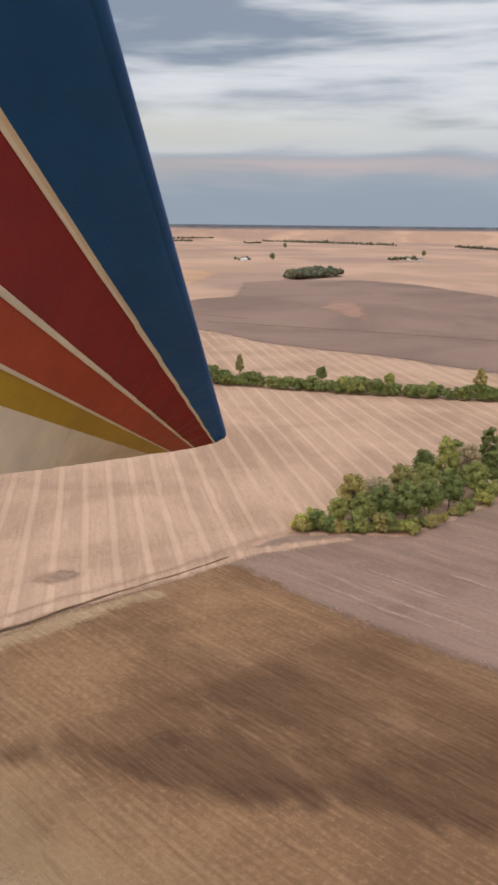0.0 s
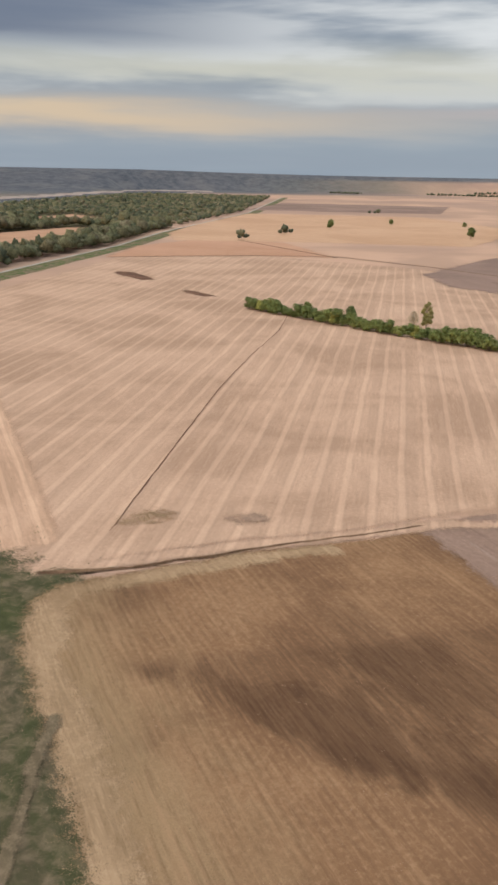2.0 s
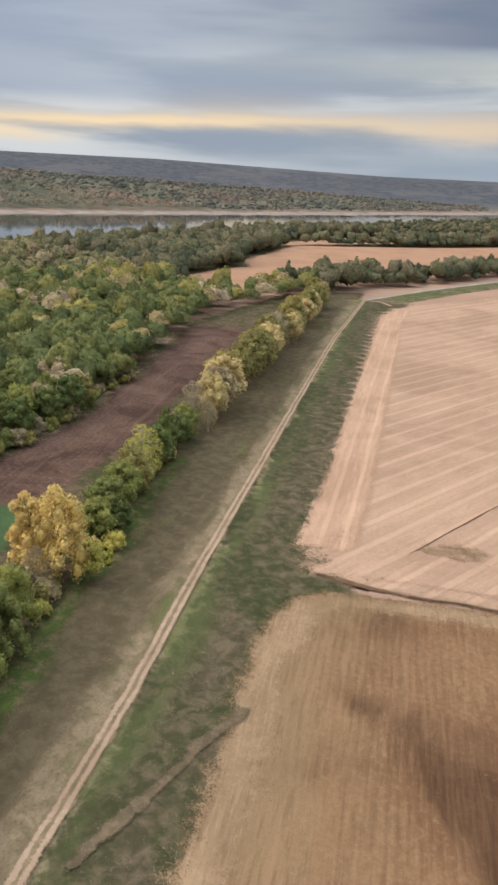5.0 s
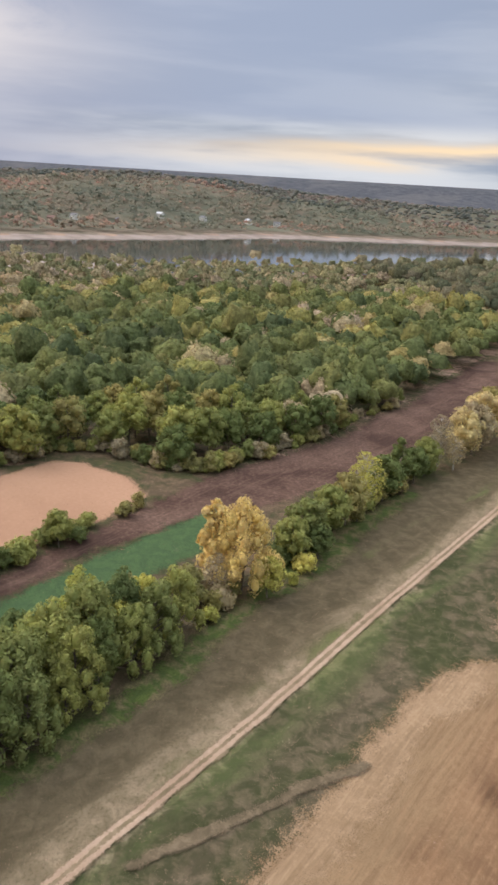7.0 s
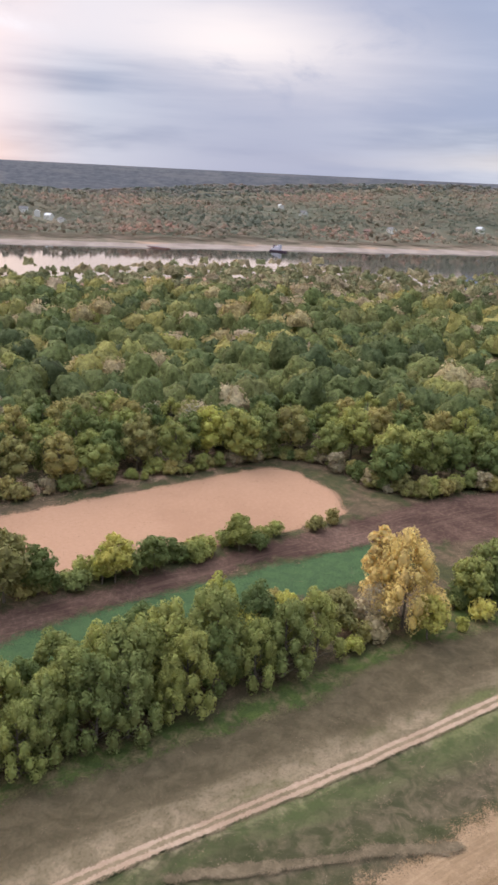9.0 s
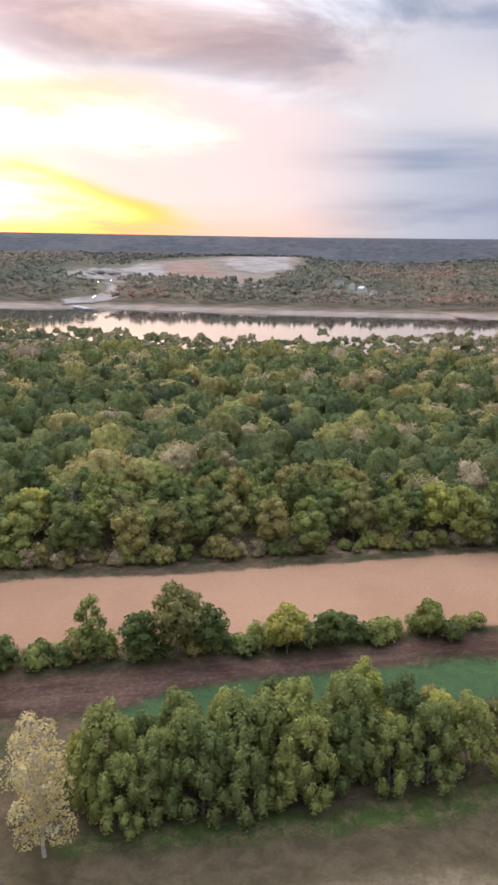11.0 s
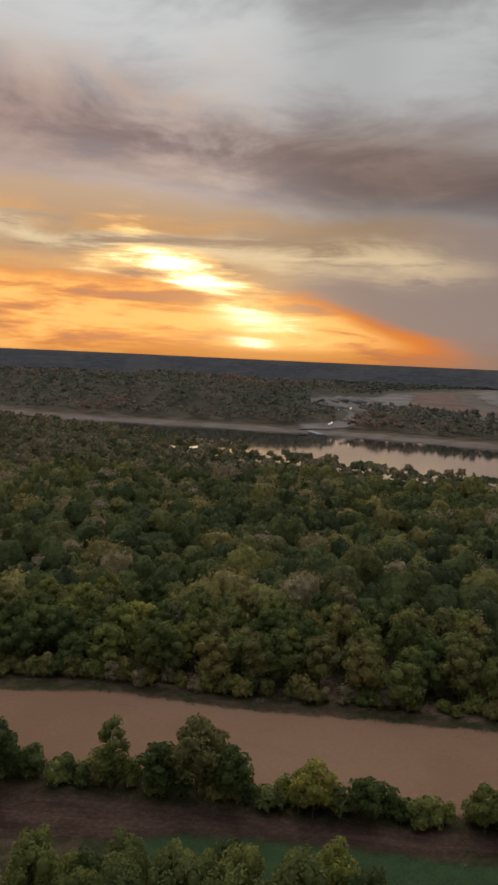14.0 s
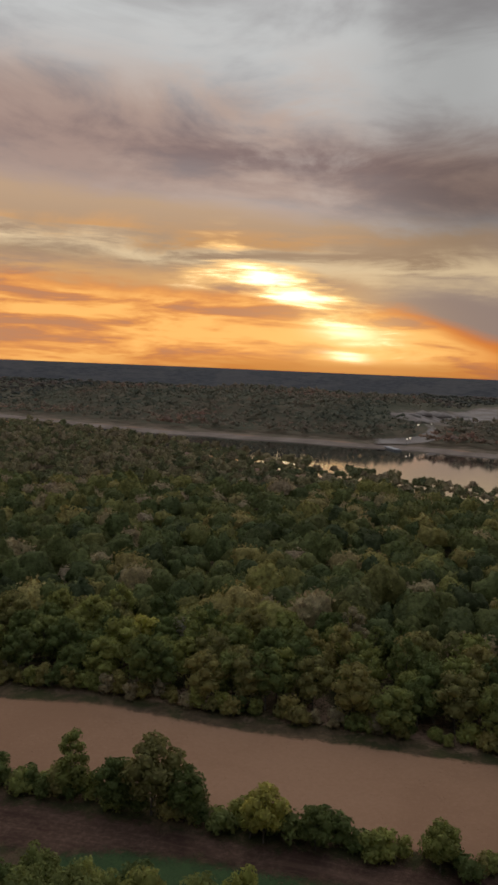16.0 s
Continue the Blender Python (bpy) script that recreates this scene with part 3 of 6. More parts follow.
def inside(px, py, outline):
    hit = np.zeros(np.shape(px), bool)
    for (x0, y0), (x1, y1) in zip(outline, outline[1:] + outline[:1]):
        cross = ((y0 > py) != (y1 > py)) & (px < (x1 - x0) * (py - y0) / ((y1 - y0) or 1e-9) + x0)
        hit ^= cross
    return hit


def gap_to(px, py, line):
    best = np.full(np.shape(px), 1e9)
    for (x0, y0), (x1, y1) in zip(line, line[1:]):
        dx, dy = x1 - x0, y1 - y0
        k = np.clip(((px - x0) * dx + (py - y0) * dy) / (dx * dx + dy * dy), 0, 1)
        best = np.minimum(best, np.hypot(px - x0 - k * dx, py - y0 - k * dy))
    return best


# ---- the lie of the land ------------------------------------------------
FAR_BANK = [(150, -4900), (-250, -2600), (-400, -1500), (-470, -1290), (-570, -1030), (-700, -870), (-830, -690), (-930, -400), (-1000, -280),
            (-1100, -110), (-1270, 180), (-1420, 380), (-1500, 900), (-1560, 1250), (-1850, 2800), (-2600, 5200)]
NEAR_BANK = [(500, -4900), (50, -2600), (-220, -1500), (-385, -1060), (-440, -830), (-458, -640), (-470, -400), (-510, -270), (-590, -180), (-680, -120), (-725, -30),
             (-740, 160), (-820, 420), (-960, 720), (-1190, 1280), (-1500, 2400), (-2000, 5200)]
RIVER = NEAR_BANK + FAR_BANK[::-1]
BEYOND = FAR_BANK + [(-6000, 5200), (-6000, -4900)]


def ease(v, a, b):
    k = np.clip((v - a) / (b - a), 0, 1)
    return k * k * (3 - 2 * k)


def ripple(x, y, size, seed):
    k = 1 / size
    return (np.sin(x * k * 1.3 + y * k * 0.7 + seed) + np.sin(-x * k * 0.6 + y * k * 1.5 + seed * 2.1) + np.sin(x * k * 2.3 - y * k * 1.9 + seed * 0.7) * 0.6) / 2.6


def land(x, y):
    """Height of the ground."""
    x, y = np.asarray(x, float), np.asarray(y, float)
    river, west = inside(x, y, RIVER), inside(x, y, BEYOND)
    far, near = gap_to(x, y, FAR_BANK), gap_to(x, y, NEAR_BANK)
    z = np.where(river, -7 * ease(np.minimum(near * 2.5, far * 1.1), 0, 40), 0.0)
    az = np.degrees(np.arctan2(-(x - 20), y - 75)) % 360
    r = np.hypot(x - 20, y - 75)
    crest = np.interp(az, [40, 50, 62, 72, 85, 92, 99, 110, 122, 135, 150, 175, 200], [10, 30, 52, 58, 74, 66, 44, 26, 34, 52, 56, 52, 30])
    reach = np.interp(az, [60, 108, 134], [460, 440, 330])
    hills = crest * ease(far, 60, reach) * (0.86 + 0.14 * ripple(x, y, 210, 1.0)) + 5 * ease(far, 60, 300) * ripple(x, y, 70, 2.0)
    hills = hills * (1 - 0.55 * ease(r, 2500, 3400))
    hills = hills + 34 * ease(az, 74, 84) * (1 - ease(az, 104, 114)) * ease(r, 1650, 2400) * (1 - ease(r, 2700, 3500)) * (0.85 + 0.25 * ripple(x, y, 330, 2.2))          # the second rise
    pit = ease(az, 116, 120) * (1 - ease(az, 131, 135)) * ease(far, 190, 300)          # the quarry's long slope
    hills = hills + (8 + 40 * ease(far, 200, 1500) - hills) * pit * (1 - ease(r, 2500, 3400))
    z = np.where(west, hills - 4.5 * (1 - ease(far, 20, 70)) * 0, z)
    rim = np.interp(az, [0, 5, 17, 23, 29, 47, 55, 62, 90, 120, 152, 200, 230, 344, 360], [87, 87, 88, 94, 103, 102, 120, 136, 134, 130, 140, 130, 88, 86, 87])
    return z + (rim - z) * ease(r, 3900, 4800) * np.where(west, 1, ease(r, 4500, 4840))


def ground_sheet():
    radii = np.r_[0, np.geomspace(30, 4860, 150)]
    turns = 300
    a = np.linspace(0, 2 * math.pi, turns, endpoint=False)
    rr, aa = np.meshgrid(radii[1:], a, indexing="ij")
    x, y = 20 + rr * np.cos(aa), 75 + rr * np.sin(aa)
    z = land(x, y)
    verts = np.concatenate([[[20, 75, 0]], np.stack([x, y, z], -1).reshape(-1, 3)])
    i, j = np.meshgrid(np.arange(len(radii) - 2), np.arange(turns), indexing="ij")
    k = (j + 1) % turns
    q = np.stack([1 + i * turns + j, 1 + (i + 1) * turns + j, 1 + (i + 1) * turns + k, 1 + i * turns + k], -1).reshape(-1, 4)
    tris = [(0, 1 + n, 1 + (n + 1) % turns) for n in range(turns)]
    mesh = raw("ground", verts, [tuple(f) for f in q] + tris)
    mesh.shade_smooth()
    wooded = np.r_[0.0, inside(x, y, BEYOND).ravel() * 1.0]
    turn = np.degrees(np.arctan2(-(x - 20), y - 75)) % 360
    wooded = np.maximum(wooded, np.r_[0.0, (ease(turn, 4, 24) * (turn < 180) * ease(np.hypot(x - 20, y - 75), 3600, 4300)).ravel()])
    mesh.attributes.new("wooded", "FLOAT", "POINT").data.foreach_set("value", wooded.astype(np.float32))
    m, t, b = material("land", 0.95, 0.1)
    pos = place_of(t)
    xyz = t.nodes.new("ShaderNodeSeparateXYZ")
    t.links.new(pos, xyz.inputs[0])
    h = Sock(t, xyz.outputs[2])
    big, mid = noise_on(t, pos, 0.0035, 5, 0.55, 0.6), noise_on(t, pos, 0.03, 5, 0.65)
    mark = t.nodes.new("ShaderNodeAttribute")
    mark.attribute_name = "wooded"
    wooded = Sock(t, mark.outputs["Fac"])
    field = blend(t, big.ramp(0.42, 0.58), (0.40, 0.255, 0.178), (0.50, 0.315, 0.215))
    field = blend(t, noise_on(t, pos, 0.0013, 3, 0.5).ramp(0.48, 0.56) * 0.6, field, (0.29, 0.190, 0.150))
    field = blend(t, mid.ramp(0.40, 0.7) * 0.3, field, (0.46, 0.29, 0.195))
    wood = blend(t, big.ramp(0.36, 0.62), (0.165, 0.165, 0.112), (0.235, 0.185, 0.130))
    wood = blend(t, mid.ramp(0.40, 0.62), wood, (0.150, 0.152, 0.105))
    # ridge woods and clearings, with the blue-grey of distance haze painted into both
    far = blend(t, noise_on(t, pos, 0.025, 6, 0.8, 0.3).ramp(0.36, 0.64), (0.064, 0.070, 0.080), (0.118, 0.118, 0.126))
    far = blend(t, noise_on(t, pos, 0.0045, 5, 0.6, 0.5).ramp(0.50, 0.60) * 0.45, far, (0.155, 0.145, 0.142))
    sand = blend(t, mid.ramp(0.35, 0.65), (0.27, 0.21, 0.175), (0.37, 0.295, 0.25))
    field = blend(t, wooded, field, blend(t, mid.ramp(0.40, 0.60), (0.165, 0.140, 0.095), (0.27, 0.205, 0.150)))
    col = blend(t, wooded * h.ramp(0.5, 3.0), field, wood)
    # the hazed ridge colour takes over with distance and height
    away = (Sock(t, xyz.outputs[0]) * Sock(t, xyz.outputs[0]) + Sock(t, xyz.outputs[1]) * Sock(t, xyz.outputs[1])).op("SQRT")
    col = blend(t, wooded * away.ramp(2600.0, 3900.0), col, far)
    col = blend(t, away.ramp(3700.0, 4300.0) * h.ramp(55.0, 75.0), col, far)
    col = blend(t, h.ramp(-0.3, -0.8), col, sand)
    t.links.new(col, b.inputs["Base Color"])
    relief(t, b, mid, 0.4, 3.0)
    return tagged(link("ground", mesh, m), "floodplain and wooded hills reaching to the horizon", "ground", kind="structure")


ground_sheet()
water_line = [(a, b) for a, b in NEAR_BANK + FAR_BANK[::-1]]
river = link("river", raw("river", [(x, y, -4.0) for x, y in water_line], [tuple(range(len(water_line)))]), WATER)
if river.data.polygons[0].normal.z < 0:
    river.data.flip_normals()
tagged(river, "wide calm grey river mirroring the evening sky", "river", kind="structure")

# ---- fields, tracks and strips of land ----------------------------------
LEVEE = [(150, -122), (60, -34), (0, 24), (-31, 53), (-60, 84), (-89, 113), (-142, 168), (-200, 228), (-292, 324), (-396, 440)]
LEVEE_FAR = [(-396, 440), (-422, 530), (-435, 590), (-456, 696), (-490, 886), (-554, 1124), (-695, 1842), (-1093, 3232)]
CHANNEL_EAST = [(40, -95), (-5, -50), (-49, -4), (-92, 27), (-120, 53), (-141, 80), (-150, 106), (-176, 140), (-236, 200), (-335, 300)]
CHANNEL_WEST = [(30, -105), (-15, -62), (-57, -18), (-98, 22), (-130, 53), (-155, 74), (-187, 107), (-208, 138), (-256, 186), (-350, 266)]
PINKLAND = [(-30, -90), (-58, -84), (-79, -62), (-100, -47), (-126, -17), (-149, 6), (-171, 27), (-190, 46), (-189, 56), (-174, 68), (-160, 73), (-147, 63),
            (-131, 46), (-104, 16), (-84, -8), (-68, -24), (-45, -50), (-25, -75)]
WOOD_EDGE = [(34, -186), (-24, -120), (-60, -92), (-84, -70), (-108, -50), (-134, -22), (-158, 2), (-181, 28), (-199, 46), (-200, 62), (-184, 77), (-178, 92), (-194, 114),
             (-213, 139), (-262, 186), (-356, 268)]

patch("woodland_floor", WOOD_EDGE + [(-420, 330), (-470, 420), (-560, 700), (-700, 1200), (-900, 1900), (-1330, 2300), (-1080, 1280), (-850, 720), (-760, 420), (-690, 160), (-680, -20),
                                     (-620, -110), (-540, -170), (-460, -260), (-440, -400), (-432, -640), (-415, -820), (-360, -1050), (-190, -1450), (200, -1200)],
      LITTER, "leaf-littered woodland floor under the riverside trees", "ground", 3.0, 12)
patch("river_terrace", offset(LEVEE, 4) + [(-430, 470), (-440, 400), (-360, 272)] + WOOD_EDGE[-2::-1] + [(150, -260)],
      LITTER, "brown rough ground between levee and woodland", "ground", 1.0, 6)
patch("levee_slope", offset(LEVEE, 24) + offset(LEVEE, -34)[::-1], LEVEE_GRASS, "levee slopes of straw-coloured, olive and green grass", "grass", 1.5, 4)
ribbon("grass_slope_far", offset(LEVEE_FAR, -12), 13, VERGE, "green levee slope beside the gravel road", "grass", 2.0, 8, 3.0)
patch("channel_bed", CHANNEL_EAST + CHANNEL_WEST[::-1], MUD, "dark reddish-brown mud of a dried-up channel", "ground", 2.2, 4)
patch("winter_wheat", [(-66, 12), (-79, 18), (-102, 38), (-120, 57), (-138, 77), (-150, 92), (-138, 94), (-124, 84), (-112, 70), (-92, 48), (-78, 34), (-66, 22)],
      CROP, "low dark-green winter crop in a narrow strip", "field", 1.0, 3)
patch("silt_field", PINKLAND, PINK, "bare smooth pinkish silt field ringed by trees", "field", 1.2, 4)
ribbon("weed_strip", [(-34, 30), (-50, 44), (-64, 60), (-76, 73), (-88, 82), (-100, 92), (-110, 104), (-124, 116), (-140, 130), (-160, 152)], [2, 3.0, 2.2, 3.5, 2, 2, 5, 5, 3, 2], LUSH, "rank green weeds at the foot of the trees", "grass", 2.2, 2, 2.2)
patch("pale_field", [(-82, 138), (-130, 187), (-187, 245), (-260, 320), (-339, 401), (-362, 437), (-374, 515), (-385, 603), (-410, 727), (-420, 768), (-300, 860), (-40, 790), (260, 620), (420, 480),
                     (330, 300), (140, 300), (60, 240), (10, 216), (-9, 199), (-36, 177), (-63, 154)], PALE, "pale harvested stubble field with combine passes", "field", 0.8, 6)
SOYLAND = [(120, -60), (60, -8), (10, 40), (-10, 59), (-21, 69), (-35, 84), (-51, 100), (-61, 110), (-69, 121), (-72, 129), (-70, 137), (-62, 146), (-49, 158), (-36, 170), (-20, 182), (-3, 197), (22, 168), (43, 149),
           (82, 120), (162, 62), (232, -28)]
patch("brown_field", SOYLAND, SOY, "brown soybean stubble field with dark damp patches", "field", 0.9, 3)
ribbon("tan_border", [(60, -4), (12, 42), (-8, 61), (-19, 72), (-33, 87), (-49, 103), (-58, 112), (-65, 122), (-68, 129), (-66, 136), (-60, 143), (-49, 154), (-36, 166), (-20, 178)], [2.6] * 9 + [2.2, 1.8, 1.3, 0.9, 0.2], TAN, "paler tan stubble border of the brown field", "field", 1.6, 2, 4.2)
EDGEROWS = soil("stubble_border", (0.45, 0.278, 0.178), (0.54, 0.335, 0.218), (0.60, 0.39, 0.262), 0.03, 43, 0.22, (43, 5.5), 0.22, 0.15)
ribbon("field_border", [(-86, 147), (-122, 187), (-180, 247), (-252, 322), (-330, 403), (-352, 436)], [7, 7, 7, 7, 7, 6], EDGEROWS, "pale stubble border ploughed along the levee", "field", 0.6, 5, 2.0)
patch("grey_field", [(-6, 197), (20, 168), (41, 149), (80, 120), (160, 62), (400, 60), (420, 300), (330, 330), (140, 310), (84, 250), (46, 214), (12, 215)], GREY, "greyish tilled field with pale tyre tracks", "field", 0.8, 4)
TYRE = soil("pressed_soil", (0.27, 0.180, 0.135), (0.33, 0.225, 0.170), (0.39, 0.275, 0.210), 0.1, None, bump=0.1, fray=0.35)
for off, a0, a1 in ((3.5, 6, 60), (9, 14, 70), (17, 20, 120), (19, 24, 126), (31, 40, 130)):
    ribbon("tyre_track", [(-1 + 0.745 * a + 0.667 * off, 193 - 0.667 * a + 0.745 * off + 0.0011 * (a - 60) ** 2) for a in range(a0, a1, 7)], 0.2, TYRE, "pale tyre track across the tilled field", "track", 1.2, 3, 0.8)
ribbon("headland", [(-74, 143), (-63, 152), (-46, 167), (-30, 178), (-12, 192), (2, 203), (30, 213)], [2, 2.4, 2.6, 2.6, 2.6, 2.4, 1], PALE, "driven pale headland along the field edge", "ground", 0.8, 3, 2.0)
ribbon("field_furrow", [(-79, 138), (-71, 143), (-61, 149), (-48, 161), (-35, 173), (-19, 186), (-4, 199)], [0.6, 0.8, 0.45, 0.3, 0.28, 0.22, 0.1], FURROW, "dark washed-out ditch between two fields", "ditch", 0.7, 1.5, 0.6)
patch("damp_hollow", [(-354, 651), (-340, 652), (-318, 636), (-297, 612), (-306, 606), (-330, 622), (-352, 640)], HOLLOW, "dark brown fallow hollow in the stubble", "ground", 2.0, 4)
patch("damp_hollow", [(-250, 568), (-236, 566), (-214, 549), (-222, 544), (-240, 553)], HOLLOW, "small dark brown fallow hollow in the stubble", "ground", 1.5, 3)
ribbon("drain_line", [(-75, 163), (-86, 212), (-97, 262), (-107, 307), (-118, 370), (-128, 440), (-140, 490)], 0.07, HOLLOW, "thin dark drainage line across the stubble", "ditch", 0.4, 3, 0.35)
patch("brush_patch", [(-51, 182), (-47, 188), (-42, 186), (-42, 183), (-47, 181.5)], BRUSH, "grey-brown patch of dead brush in the stubble", "ground", 1.4, 1.5, 2.6)
patch("bare_patch", [(-76, 170), (-71, 179), (-64, 181), (-64, 177), (-69, 173)], TAN, "worn bare patch in the stubble", "ground", 1.6, 2, 4.0)
patch("red_field", [(-430, 760), (-305, 858), (-219, 880), (-330, 1040), (-450, 1060), (-470, 900)], REDFIELD, "reddish harvested field beside the levee", "field", 2.0, 10, 6.0)
patch("ochre_field", [(-470, 1000), (-330, 1060), (-100, 1120), (-60, 1500), (-300, 1900), (-680, 1800), (-600, 1350), (-540, 1120)], OCHRE, "wide ochre harvested field", "field", 2.0, 15, 6.0)
patch("dark_strip_field", [(-759, 1990), (-863, 2568), (-354, 2667), (-293, 2102)], FARDARK, "dark tilled field far off", "field", 3.0, 20, 6.0)
patch("grey_plain", [(-70, 690), (-36, 675), (15, 598), (96, 538), (146, 480), (300, 400), (700, 600), (520, 950), (310, 1036), (251, 1247), (178, 1339), (59, 1319), (-8, 1268), (-16, 1010), (-62, 965), (-103, 765)],
      FARDARK, "grey-brown tilled field beyond the hedge", "field", 3.0, 10, 6.0)
patch("red_patch", [(76, 880), (105, 990), (120, 900), (108, 752), (92, 800)], REDSOIL, "reddish bare patch in the tilled field", "ground", 4.0, 8, 9.0)
for far_line in ([(-42, 735), (92, 678), (189, 625), (400, 500)], [(-430, 757), (-305, 855), (-219, 890), (-100, 830), (0, 760)], [(-404, 1056), (-212, 875)]):
    ribbon("field_ditch", far_line, 1.7, FURROW, "dark ditch line between fields", "ditch", 1.0, 6, 0.8)
patch("river_field", [(-475, 485), (-492, 600), (-505, 690), (-548, 860), (-632, 1190), (-728, 1140), (-740, 864), (-788, 678), (-650, 505), (-560, 455)], PINK, "pinkish bare field in the river woods", "field", 3.0, 8, 6.0)
patch("river_field", [(-795, 660), (-805, 900), (-795, 1390), (-955, 1510), (-940, 1016), (-838, 700)], PINK, "pale pink bare field near the river", "field", 3.0, 8, 6.0)
patch("river_field", [(-560, 390), (-595, 455), (-595, 522), (-484, 448), (-432, 350), (-482, 340)], PINK, "small pinkish field among the trees", "field", 3.0, 8, 6.0)
ribbon("levee_road", LEVEE_FAR, 2.0, GRAVEL, "pale gravel road on the far levee", "road", 0.3, 8, 0.6)
ribbon("track_crown", LEVEE, 1.25, STRAWTRACK, "straw-coloured grass crown between the ruts", "track", 0.3, 1.5, 0.9)
for side in (-0.72, 0.72):
    ribbon("wheel_rut", offset(LEVEE, side), 0.40, DUST, "pale dusty wheel rut of the levee track", "track", 0.22, 1.5, 0.36)
ribbon("side_trail", [(-31, 60), (-36, 73), (-41, 84), (-44, 92), (-47, 99)], [0.05, 0.05, 0.08, 0.16, 0.4], TRAIL, "worn straw-coloured trail down the slope", "track", 1.4, 1.5, 1.7)


ribbon("side_trail", [(-396, 440), (-384, 446), (-368, 440)], 1.4, DUST, "short dusty ramp from levee to field", "track", 0.4, 2, 0.7)

# ---- trees --------------------------------------------------------------


def ico(level):
    bm = bmesh.new()
    bmesh.ops.create_icosphere(bm, subdivisions=level, radius=1.0)
    v = np.array([p.co[:] for p in bm.verts])
    f = np.array([[q.index for q in p.verts] for p in bm.faces])
    bm.free()
    return v, f


ICO1, ICO2, ICO3 = ico(1), ico(2), ico(3)
OCTA = (np.array([(1, 0, 0), (0, 1, 0), (-1, 0, 0), (0, -1, 0), (0, 0, 1), (0, 0, -1)], float), np.array([(0, 1, 4), (1, 2, 4), (2, 3, 4), (3, 0, 4), (1, 0, 5), (2, 1, 5), (3, 2, 5), (0, 3, 5)]))


def leaf_shell(rng, lobes, count, size, droop=0.0, ruffle=0.55):
    """Leaf sprays strewn over the lobes: four-cornered blades, each at its own tilt. Triangles out."""
    lobes = np.array(lobes, float)          # x y z rx rz
    area = lobes[:, 3] * (lobes[:, 3] + lobes[:, 4])
    pick = rng.choice(len(lobes), int(count * 1.7), p=area / area.sum())
    d = rng.normal(size=(len(pick), 3))
    d[:, 2] = d[:, 2] + 0.35
    d /= np.linalg.norm(d, axis=1)[:, None]
    rad = np.stack([lobes[pick, 3], lobes[pick, 3], lobes[pick, 4]], 1)
    p = lobes[pick, :3] + d * rad * rng.uniform(0.86, 1.08, (len(pick), 1))
    deep = np.zeros(len(p), bool)
    for n, l in enumerate(lobes):
        q = (p - l[:3]) / (l[3], l[3], l[4])
        deep |= (np.einsum("ij,ij->i", q, q) < 0.62) & (pick != n)
    p, d = p[~deep][:count], d[~deep][:count]
    n = d + rng.normal(scale=ruffle, size=d.shape)
    n[:, 2] -= droop
    n /= np.linalg.norm(n, axis=1)[:, None]
    u = np.cross(n, rng.normal(size=n.shape))
    u /= np.linalg.norm(u, axis=1)[:, None] + 1e-9
    w = np.cross(n, u)
    s = size * rng.uniform(0.6, 1.35, (len(p), 1))
    fold = n * s * rng.uniform(-0.25, 0.25, (len(p), 1))
    verts = np.stack([p - u * s * 0.75, p - w * s * 0.42 + fold, p + u * s * 0.75, p + w * s * 0.46 + fold], 1).reshape(-1, 3)
    k = np.arange(len(p))[:, None] * 4
    return verts, np.concatenate([k + [0, 1, 2], k + [0, 2, 3]])


def lobe_cores(rng, lobes, shrink=0.84, level=1, rough=0.16):
    v0, f0 = (OCTA, ICO1, ICO2)[level]
    vs, fs, n = [], [], 0
    for x, y, z, r, h in lobes:
        v = v0 * rng.uniform(1 - rough, 1 + rough, (len(v0), 1)) * (r * shrink, r * shrink, h * shrink) + (x, y, z)
        vs.append(v)
        fs.append(f0 + n)
        n += len(v0)
    return np.concatenate(vs), np.concatenate(fs)


def join(*pieces):
    vs, fs, n = [], [], 0
    for v, f in pieces:
        vs.append(v)
        fs.append(f + n)
        n += len(v)
    return np.concatenate(vs), np.concatenate(fs)


def tube(points, radii, sides=6):
    vs, fs = [], []
    for n, (p, r) in enumerate(zip(points, radii)):
        a, b = Vector(points[max(0, n - 1)]), Vector(points[min(len(points) - 1, n + 1)])
        d = (b - a).normalized()
        u = d.cross(Vector((0.3, 0.9, 0.2))).normalized()
        w = d.cross(u)
        vs += [tuple(Vector(p) + (u * math.cos(q) + w * math.sin(q)) * r) for q in (2 * math.pi * k / sides for k in range(sides))]
    for n in range(len(points) - 1):
        for k in range(sides):
            a, b = n * sides + k, n * sides + (k + 1) % sides
            fs += [(a, b, b + sides), (a, b + sides, a + sides)]
    return np.array(vs), np.array(fs)


